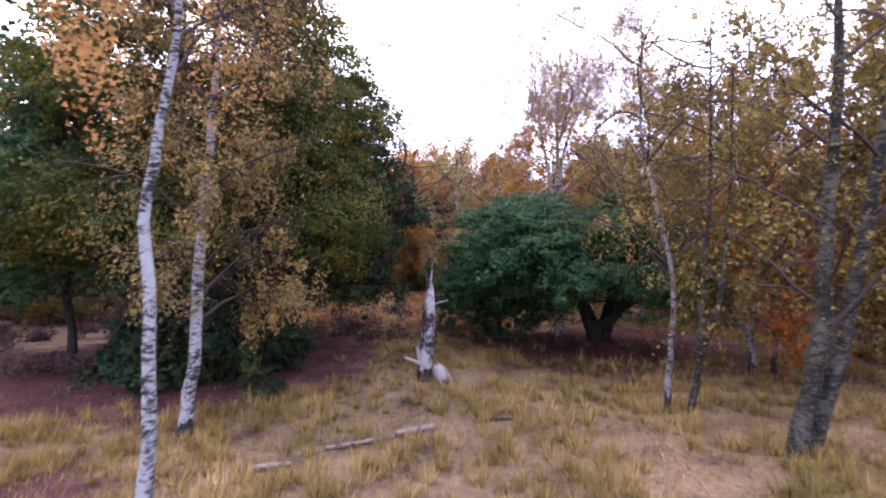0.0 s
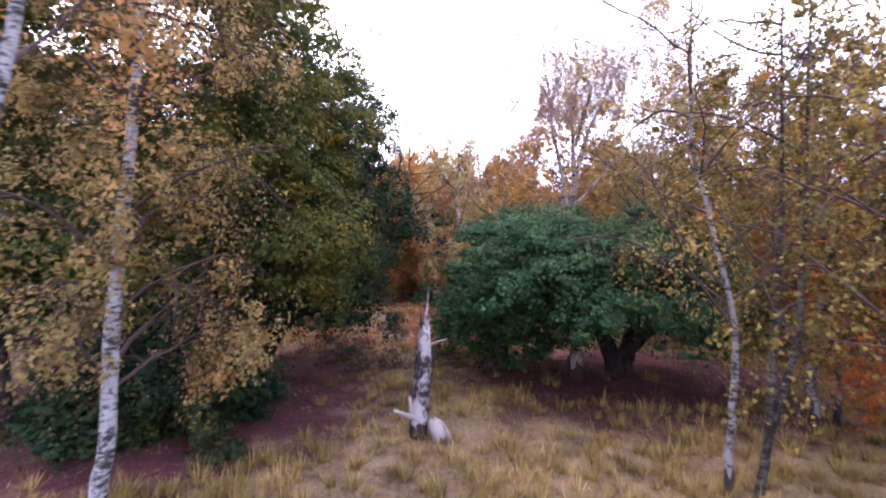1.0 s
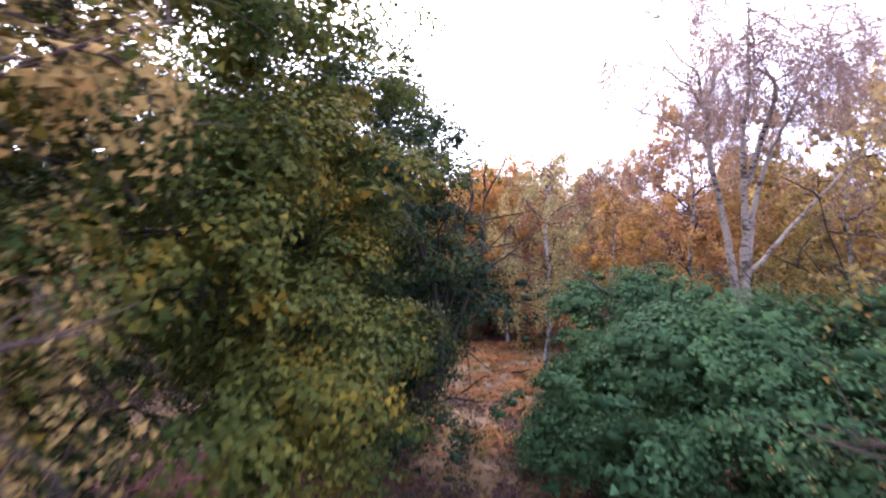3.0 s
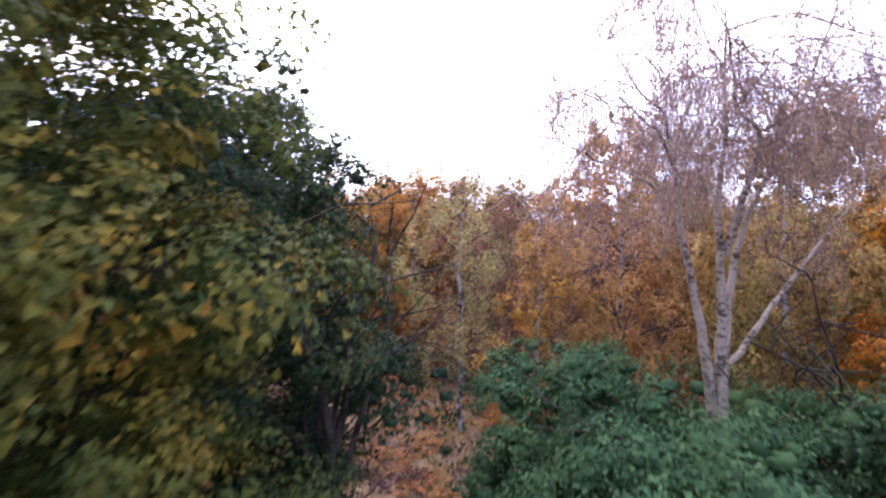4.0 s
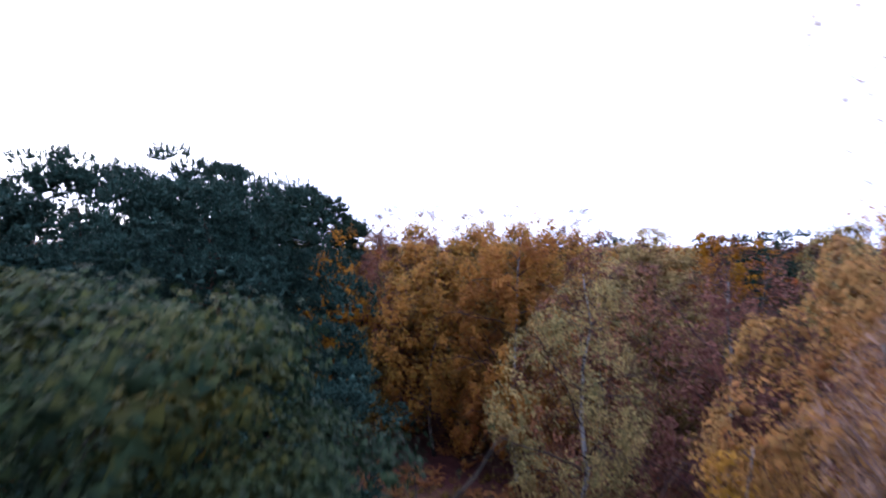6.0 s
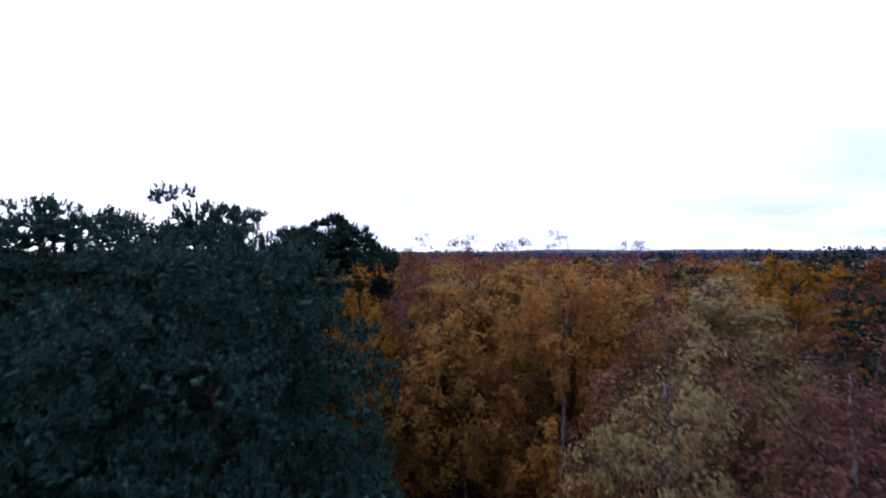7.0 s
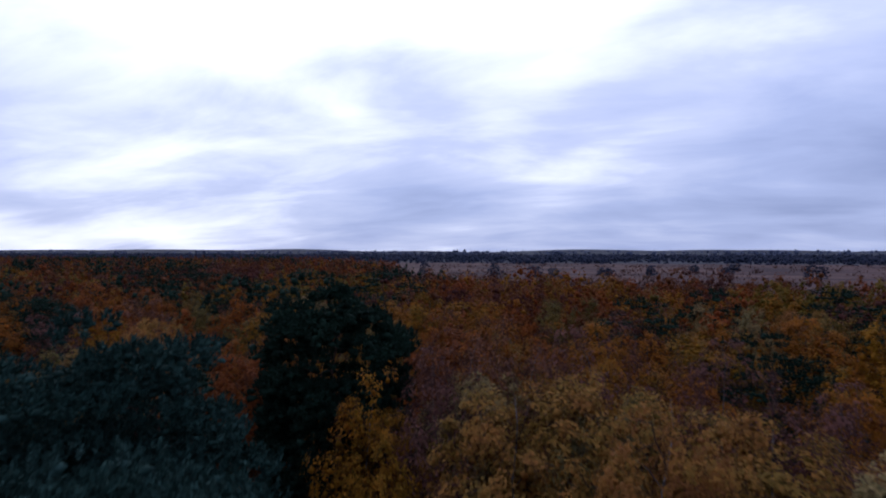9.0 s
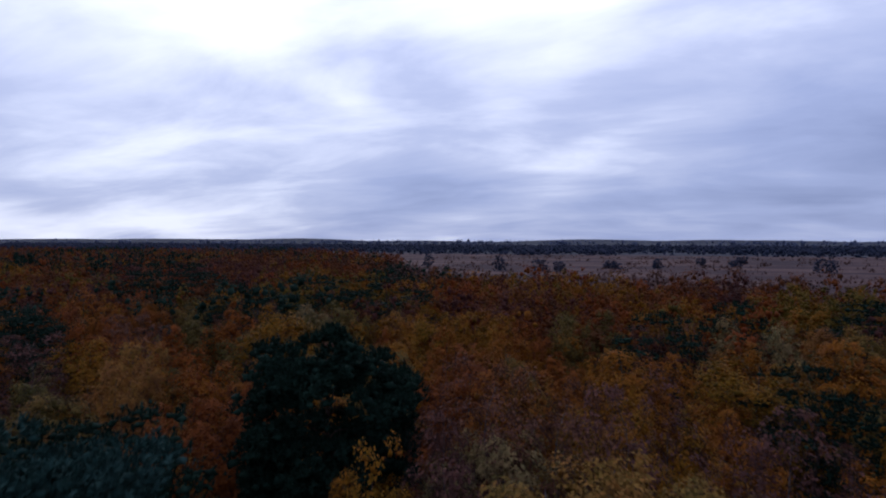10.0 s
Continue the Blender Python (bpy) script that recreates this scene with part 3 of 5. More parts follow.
def birch(at, seed, height, crown_base, radius, leaf, label=BIRCH_LABEL, stems=None, per=5, limbs=16, subs=5, twigs=4, bark=None, trunk_radius=0.09,
          size=0.05, droop=0.5, group="birches of the wood", squash=(1, 1), shift=(0, 0), rise=42.0, name="birch_tree", spread=0.1, twig_length=0.75, mass=150, each=46, girth=None, limb_stems=None, limb_bark=None, drooping=0, limb_girth=1.0, heart=0.0):
    bones = skeleton(seed, height, crown_base, radius, "birch", limbs, subs, twigs, stems, trunk_radius, rise, droop, 0.5, twig_length, squash=squash, shift=shift, girth=girth, limb_stems=limb_stems, limb_girth=limb_girth)
    rng = bones[3]
    leaves = leaves_on(rng, bones[2], per, size, size * 0.68, spread, hang=0.4)
    hair = None
    if drooping:   # long fine twigs that hang like hair
        twig_ends = np.array(bones[2])
        top = twig_ends[rng.integers(len(twig_ends), size=drooping), rng.integers(1, twig_ends.shape[1], size=drooping)] + rng.normal(size=(drooping, 3)) * 0.12
        low = top + np.stack([rng.normal(size=drooping) * 0.09, rng.normal(size=drooping) * 0.09, -rng.uniform(0.25, 0.75, drooping)], axis=1)
        share = rng.random(drooping // 150) ** 0.5   # and from the lowest, outermost limb
        limb = np.asarray(stems[-1], float)
        k = np.clip((share * (len(limb) - 1)).astype(int), 0, len(limb) - 2)
        f = (share * (len(limb) - 1) - k)[:, None]
        top[:len(share)] = limb[k] * (1 - f) + limb[k + 1] * f + rng.normal(size=(len(share), 3)) * np.array((0.22, 0.22, 0.1))
        low[:len(share)] = top[:len(share)] + np.array((0, 0, -1)) * rng.uniform(0.1, 0.6, (len(share), 1))
        side = rows_unit(rng.normal(size=(drooping, 3)) * np.array((1, 1, 0.1))) * 0.0045
        hair = np.stack([top - side, top + side, low], axis=1)
    leaves, hearts = leaves[:, :3], None
    if mass:
        more, hearts = bough_crown(rng, mass // 5, each * 5, height, crown_base, radius * 0.85, "birch", 0.66, (0.9, 0.9, 1.15), size * 1.6, size * 1.1, "hanging", squash, shift, 0.2, seed,
                                   fill=each, fill_size=size * 2.4, tufts=12, tuft=0.36, heart=heart)
        leaves = np.concatenate([leaves, more])
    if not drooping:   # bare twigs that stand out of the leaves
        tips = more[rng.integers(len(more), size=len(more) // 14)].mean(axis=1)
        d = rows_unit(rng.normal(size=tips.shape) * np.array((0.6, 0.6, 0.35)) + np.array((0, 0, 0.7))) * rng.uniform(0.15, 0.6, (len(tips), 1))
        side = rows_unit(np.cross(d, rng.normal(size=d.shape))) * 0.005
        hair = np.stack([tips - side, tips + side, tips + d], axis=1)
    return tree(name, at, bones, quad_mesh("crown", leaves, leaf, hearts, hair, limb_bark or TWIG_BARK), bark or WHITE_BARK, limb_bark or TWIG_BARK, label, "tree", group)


def oak(at, seed, height, crown_base, radius, leaf, label, stems=None, per=4, limbs=18, subs=6, twigs=4, trunk_radius=0.3, size=0.075, profile="dome",
        squash=(1, 1), shift=(0, 0), rise=30.0, group="broadleaved trees of the glade", name="oak_tree", spread=0.13, boughs=70, each=700, bough=0.95, lobes=0.16, fill=110, flat=0.55, inside=0.33, heart=0.42):
    bones = skeleton(seed, height * 0.95, crown_base, radius * 0.7, profile, limbs, subs, twigs, stems, trunk_radius, rise, 0.05, 0.5, 0.6, squash=squash, shift=shift)
    rng = bones[3]
    more, hearts = bough_crown(rng, boughs, each, height, crown_base, radius, profile, bough, (1.1, 1.1, flat), size * 0.9, size * 0.62, "flat", squash, shift, lobes, seed, inside, fill, size * 1.8, heart)
    leaves = np.concatenate([leaves_on(rng, bones[2], per, size * 0.8, size * 0.5, spread)[:, :3], more])
    return tree(name, at, bones, quad_mesh("crown", leaves, leaf, hearts), OAK_BARK, OAK_BARK, label, "tree", group, limb_twigs=False)


def pine(at, seed, height, crown_base, radius, label, limbs=26, subs=6, twigs=4, trunk_radius=0.2, size=0.2, profile="pine", rise=12.0,
         group="pines of the wood", twig_length=0.5, squash=(1, 1), shift=(0, 0), boughs=110, each=40, bough=0.75, lobes=0.14, flat=0.3, needle=None, fill=0, inside=0.35, tier=0.85, tuft=0.27, heart=0.5):
    bones = skeleton(seed, height * 0.9, crown_base, radius * 0.62, profile, limbs, subs, twigs, None, trunk_radius, rise, -0.12, 0.45, twig_length, squash=squash, shift=shift)
    rng = bones[3]
    leaves, hearts = bough_crown(rng, boughs, each, height, crown_base, radius, profile, bough, (1.2, 1.2, flat), size, size * 0.13, "needle", squash, shift, lobes, seed, inside, fill, size * 0.6, tier=tier, tuft=tuft, tufts=16, heart=heart)
    return tree("pine_tree", at, bones, quad_mesh("crown", leaves, needle or NEEDLE, hearts), PINE_BARK, PINE_BARK, label, "tree", group, limb_twigs=False)


# two slim birches beside the start
birch((-3.23, 5.88), 11, 9.2, 5.4, 1.4, OCHRE, "slim silver birch with clean white trunk and buff brown leaves",
      stems=[[(0, 0, -0.2), (0.04, 0, 0.3), (0.08, 0, 1.2), (0.1, 0, 2.2), (-0.01, 0, 3.2), (0.15, 0.05, 4.2), (0.31, 0.1, 5.35), (0.4, 0.1, 7.2), (0.45, 0.1, 9.0)]],
      trunk_radius=0.078, limbs=13, shift=(-0.3, 0.5), mass=60, size=0.023, each=80, per=7)
birch((-4.1, 8.63), 12, 10.6, 2.3, 1.8, OCHRE, "silver birch leaning over the glade with buff brown leaves",
      stems=[[(0, 0, -0.2), (0.07, 0, 0.4), (0.19, 0, 1.35), (0.26, 0, 2.87), (0.32, 0.05, 3.95), (0.43, 0.1, 5.5), (0.55, 0.1, 7.8), (0.55, 0.2, 10.4)]],
      trunk_radius=0.1, limbs=22, subs=6, shift=(0.25, 0.9), mass=150, each=110, size=0.023, per=8)
# birches on the other side
birch((4.97, 7.7), 13, 9.5, 2.9, 2.5, OLIVE, "old twin-stemmed birch leaning with dark mossy bark and olive yellow leaves",
      stems=[[(0, 0, -0.2), (0.04, 0, 0.3), (0.21, 0, 1.04), (0.41, 0, 2.0), (0.37, 0, 2.6), (0.53, 0, 4.06), (0.63, 0, 5.65), (0.7, 0.2, 9.2)],
             [(0.12, 0.1, -0.2), (0.3, 0.1, 0.3), (0.57, 0.1, 1.04), (0.8, 0.1, 2.0), (1.0, 0.1, 2.8), (1.5, 0.2, 5.0), (1.9, 0.3, 8.0)]],
      trunk_radius=0.125, bark=MOSSY_BARK, limbs=18, subs=6, shift=(0.6, 0.4), droop=0.35, mass=125, size=0.02, each=64, per=7)
birch((4.02, 9.85), 14, 8.4, 3.5, 2.4, BUFF, "thin birch with dark limbs and brownish buff leaves",
      stems=[[(0, 0, -0.2), (0.05, 0, 0.6), (0.1, 0, 1.3), (0.15, 0, 2.4), (-0.1, 0.1, 3.6), (-0.3, 0.4, 5.0), (-0.2, 0.6, 8.2)]],
      trunk_radius=0.055, bark=OLD_BARK, limbs=15, shift=(0.4, 1.3), droop=0.35, mass=55, size=0.02, each=64, per=7)
birch((4.38, 9.78), 15, 8.0, 3.5, 2.3, OLIVE, "thin forked birch with dull gold leaves",
      stems=[[(0, 0, -0.2), (0.12, 0, 0.5), (0.22, 0, 1.0), (0.25, 0, 1.9), (0.5, 0.2, 4.0), (0.6, 0.3, 7.8)],
             [(0.2, 0, 0.95), (0.4, 0, 1.5), (0.62, 0.1, 2.0), (0.9, 0.3, 3.6), (1.1, 0.5, 6.5)]],
      trunk_radius=0.06, bark=MOSSY_BARK, limbs=15, shift=(0.3, 1.6), droop=0.35, mass=50, size=0.02, each=64, per=7)
birch((7.27, 12.78), 16, 9.0, 2.2, 2.6, OLIVE, "crooked birch with pale bark and thin olive gold leaves", trunk_radius=0.09, limbs=16, bark=OLD_BARK, mass=150, each=80, size=0.036)
birch((8.02, 13.3), 17, 6.5, 1.8, 2.0, RUST, "small crooked birch with russet leaves", trunk_radius=0.05, limbs=10, bark=OLD_BARK, mass=60, each=70, size=0.036)
birch((11.2, 21.4), 18, 10.5, 2.5, 3.0, GOLD, "birch with amber leaves at the edge of the glade", mass=140, each=80, size=0.04)
birch((10.2, 10.2), 19, 10.5, 2.4, 3.0, OLIVE, "birch with thin olive gold leaves", bark=OLD_BARK, mass=170, each=90, size=0.036)
# the many-stemmed birch with pendulous twigs
birch((3.65, 17.3), 21, 12.0, 8.4, 3.0, PINK, "tall many-stemmed birch with long drooping bare twigs and pinkish brown leaves",
      stems=[[(0, 0, -0.2), (0, 0, 2.93), (-0.16, 0, 4.59), (-0.31, 0, 5.42), (-0.47, 0, 6.3), (-0.59, 0, 6.88), (-0.62, 0.08, 7.65), (-0.71, 0.16, 8.42), (-1.03, 0.32, 8.78), (-1.42, 0.47, 9.57)],
             [(0.08, -0.08, -0.2), (0.06, -0.08, 2.93), (-0.03, 0, 4.66), (0.01, 0, 5.48), (-0.02, 0, 6.31), (-0.05, 0, 7.07), (0.06, 0, 7.97), (0.06, 0, 8.73), (0.13, 0.08, 9.89), (0.16, 0.08, 11.55)],
             [(0.04, 0, 6.41), (0.22, -0.16, 7.2), (0.4, -0.24, 7.78), (0.36, -0.28, 8.09), (0.09, -0.24, 8.35), (0.05, -0.24, 8.86), (-0.08, -0.32, 9.41), (-0.55, -0.4, 10.2)],
             [(0.03, 0, 4.99), (0.13, 0.08, 5.8), (0.3, 0.16, 6.43), (0.55, 0.24, 7.07), (0.75, 0.24, 7.45), (1.14, 0.32, 7.83), (1.52, 0.4, 8.23), (1.66, 0.4, 8.78), (2.29, 0.47, 9.73)],
             [(0.75, 0.24, 7.44), (1.11, 0.16, 8.35), (1.3, 0.08, 8.8), (1.66, 0, 9.89), (1.74, 0, 10.83)],
             [(0, 0, 4.04), (0.09, 0.08, 4.84), (0.71, 0.24, 5.48), (1.26, 0.4, 6.05), (1.82, 0.63, 6.57), (2.37, 0.79, 7.06), (2.84, 0.95, 7.67)],
             [(-0.62, 0.08, 7.67), (-0.4, 0.32, 8.35), (-0.16, 0.47, 8.7), (-0.2, 0.63, 9.73)],
             [(-0.62, 0.08, 7.65), (-0.95, -0.16, 8.1), (-1.38, -0.32, 8.35), (-1.82, -0.47, 8.7)],
             [(-0.59, 0, 7.04), (-0.95, 0.08, 7.4), (-1.34, 0.24, 7.65), (-1.78, 0.4, 7.87), (-2.09, 0.47, 8.07), (-2.45, 0.47, 8.15)]],
      trunk_radius=0.125, per=20, limbs=44, subs=8, twigs=9, droop=0.95, spread=0.06, twig_length=0.78, size=0.024, mass=0, bark=PALE_BARK, limb_bark=HAZE_BARK, rise=30.0, shift=(0.5, 0.8),
      girth=(0.95, 1, 0.8, 0.75, 0.6, 0.6, 0.55, 0.45, 0.4), limb_stems=5, drooping=3800, limb_girth=0.32)
oak((5.3, 18.5), 22, 4.3, 1.9, 3.6, GREEN, "low spreading tree with dense dark green leaves over bare earth",
    stems=[[(0, 0, -0.2), (0.1, -0.1, 0.5), (0.6, -0.1, 1.0), (1.3, 0, 1.5), (2.2, 0.1, 2.0), (3.0, 0.1, 2.4)],
           [(0, 0.1, -0.2), (-0.3, 0, 0.6), (-0.7, -0.2, 1.4), (-1.0, -0.3, 2.4), (-1.0, -0.3, 3.8)], [(0.2, 0.1, 0.3), (0.5, 0.1, 1.6), (0.6, 0.1, 3.2), (0.6, 0.2, 4.6)]],
    trunk_radius=0.26, limbs=30, subs=6, profile="dome", squash=(1.0, 0.85), shift=(-1.5, -1.8), rise=18.0, boughs=115, each=800, bough=0.8, size=0.048, flat=0.55, lobes=0.16)
oak((1.95, 19.4), 27, 4.85, 0.5, 1.6, GREEN, "rounded evergreen tree with deep blue green leaves beside the spreading one", limbs=20, subs=5, trunk_radius=0.08, boughs=60, each=500, bough=0.55, size=0.048, flat=0.6)
# oaks along the other side
oak((-7.3, 14.6), 23, 14.3, 3.2, 4.35, OAK, "large oak with dark trunk and green leaves turning yellow", limbs=44, subs=7, trunk_radius=0.32, boughs=190, each=1000, bough=1.0, lobes=0.15, heart=0.0, fill=170,
    size=0.05, squash=(0.86, 0.86), shift=(1.5, -0.9), inside=0.25)
oak((-5.25, 17.2), 24, 9.7, 2.0, 3.2, OAK_DARK, "leaning oak with a low dark green and yellow crown",
    stems=[[(0, 0, -0.2), (0.35, 0.1, 0.55), (0.62, 0.2, 1.05), (0.95, 0.3, 1.65), (0.9, 0.8, 3.2), (0.8, 1.4, 5.5), (0.7, 1.6, 8.6)],
           [(0.9, 0.3, 1.6), (1.5, 0.4, 1.95), (2.3, 0.5, 2.05), (3.0, 0.5, 2.3), (3.5, 0.4, 2.9)], [(0.9, 0.3, 1.6), (0.5, 0.1, 2.0), (-0.4, 0.0, 2.3), (-1.2, 0.1, 3.2)]],
    limbs=34, subs=7, trunk_radius=0.17, shift=(0.9, 2.0), boughs=115, each=1000, bough=0.85, size=0.05, flat=0.7, heart=0.25)
oak((-9.69, 14.28), 25, 8.0, 2.2, 2.8, GREEN, "slender dark-trunked tree with deep green leaves", limbs=20, trunk_radius=0.11, boughs=55, each=500, bough=0.75, size=0.06)
oak((-5.4, 12.8), 26, 1.9, 0.15, 2.1, OAK_DARK, "low evergreen shrub with dark green leaves", limbs=22, subs=5, trunk_radius=0.05, name="evergreen_shrub", size=0.05, boughs=40, each=420, bough=0.5)
# pines
pine((-9.5, 30.0), 31, 12.0, 3.0, 4.2, "broad scots pine with dense blue green needles in layered pads", limbs=40, subs=7, boughs=250, each=104, bough=0.9, size=0.17, profile="dome", tier=0.0, flat=0.5, heart=0.32, inside=0.45)
pine((-13.5, 35.4), 33, 13.3, 2.5, 3.1, "tall scots pine with clumped blue green crown", limbs=28, boughs=180, each=64, bough=0.85, profile="dome", tier=0.0, flat=0.6, heart=0.42, inside=0.5)
pine((-15.9, 32.2), 32, 13.2, 3.0, 3.3, "tall scots pine with ragged dark crown", limbs=30, boughs=190, each=60, bough=0.85, profile="dome", tier=0.0, flat=0.6, heart=0.42, inside=0.5)
pine((-17.4, 28.4), 38, 12.2, 3.6, 3.2, "scots pine with wide flat pads of needles", limbs=26, boughs=120, bough=0.8)
pine((-18.6, 38.0), 39, 10.8, 2.6, 3.0, "lower scots pine with dark blue green crown", limbs=24, boughs=140, each=64, bough=0.75, heart=0.5)
pine((-20.6, 28.5), 34, 12.6, 3.2, 4.0, "scots pine with dark needles", limbs=24, boughs=120, bough=0.85)
pine((-14.5, 17.5), 35, 10.5, 2.5, 3.4, "scots pine with dusky blue needles", limbs=24, boughs=70, bough=0.7, each=34)
pine((-13.9, 47.3), 36, 13.1, 0.8, 3.05, "round-headed pine standing above the canopy", limbs=30, boughs=300, each=64, profile="round", needle=SHADED_NEEDLE, rise=25.0, lobes=0.02, size=0.22, bough=0.62, flat=0.9, inside=0.15, tier=0.0, tuft=0.36, heart=0.72)
pine((8.0, 60.5), 37, 10.2, 0.7, 3.2, "broad dark pine among golden birches", needle=SHADED_NEEDLE, limbs=24, boughs=90, each=40, size=0.2, bough=0.8, rise=18.0)
# young birches in the gap
birch((0.85, 29.1), 41, 9.7, 3.0, 1.9, BEIGE, "birch with white limbs and pale buff leaves", limbs=20, mass=130, each=90, size=0.026)
birch((2.35, 23.4), 42, 7.6, 1.8, 1.0, YELLOW, "slender young birch with bright yellow leaves", trunk_radius=0.05, limbs=14, mass=42, each=70, size=0.028)
birch((4.9, 24.8), 44, 10.2, 1.6, 3.0, OCHRE, "full birch with tan and ochre leaves", limbs=20, mass=260, each=120, size=0.032, heart=0.25)
birch((8.4, 23.0), 45, 10.4, 2.0, 3.2, BUFF, "full birch with brownish buff leaves", limbs=20, mass=260, each=110, size=0.032, heart=0.25)
birch((4.9, 31.5), 46, 9.4, 2.0, 2.8, PLUM, "birch with purplish brown twigs and white limbs", limbs=22, subs=6, mass=140, each=50, size=0.036)
birch((13.7, 58.3), 48, 10.9, 1.6, 4.6, SAFFRON, "broad birch with saffron yellow leaves", limbs=18, mass=330, each=70, size=0.055, heart=0.5)
birch((-1.0, 38.6), 47, 11.2, 2.2, 3.0, AMBER, "birch with a rounded amber brown crown", limbs=18, mass=250, each=110, size=0.036, heart=0.25)

# ---- the wood beyond: trees copied from a few grown ones ----


def wood_birch(seed, height, radius, leaf, count, per, size, label, low=0.06):
    bones = skeleton(seed, height, height * 0.26, radius, "birch", 9, 1, 1, None, 0.06, 42.0, 0.4, 0.5, 0.8)
    rng = bones[3]
    bare = leaf is PLUM
    leaves, hearts = bough_crown(rng, count, per, height, height * low, radius, "birch", 0.82, (0.85, 0.85, 1.15), size, size * 0.62, "hanging", lobes=0.2, seed=seed,
                            fill=0 if bare else 24, fill_size=0.12, heart=0.0 if bare else 0.32, follow=0.5)
    tips = rng.integers(len(leaves), size=len(leaves) // (2 if bare else 6))
    d = rows_unit(rng.normal(size=(len(tips), 3)) * np.array((0.6, 0.6, 0.35)) + np.array((0, 0, 0.8))) * rng.uniform(0.25, 0.9, (len(tips), 1))
    side = rows_unit(np.cross(d, rng.normal(size=d.shape))) * size * 0.1
    foot = leaves[tips].mean(axis=1) - d * 0.5
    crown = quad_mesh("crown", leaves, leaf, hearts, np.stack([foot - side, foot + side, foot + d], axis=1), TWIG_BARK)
    return tree("birch_tree", (0, 0), bones, crown, OLD_BARK, TWIG_BARK, label, "tree", "birches of the wood", split=False)


def wood_pine(seed, height, radius, count, per, size, label):
    bones = skeleton(seed, height, height * 0.3, radius, "pine", 9, 1, 1, None, 0.13, 14.0, -0.1, 0.5, 0.8)
    leaves, hearts = bough_crown(bones[3], count, per, height, height * 0.18, radius, "pine", 0.8, (1.2, 1.2, 0.32), size, size * 0.1, "needle", lobes=0.2, seed=seed, tier=0.95, fill=0, heart=0.5)
    crown = quad_mesh("crown", leaves, SHADED_NEEDLE, hearts)
    return tree("pine_tree", (0, 0), bones, crown, PINE_BARK, PINE_BARK, label, "tree", "pines of the wood", split=False)


LOOKS = [(GOLD, "birch of the wood with golden autumn leaves"), (RUST, "birch of the wood with rust-coloured leaves"),
         (OLIVE, "birch of the wood with olive yellow leaves"), (PLUM, "nearly bare birch with purplish twigs"), (BEIGE, "birch of the wood with buff leaves"),
         (AMBER, "birch of the wood with amber brown leaves")]


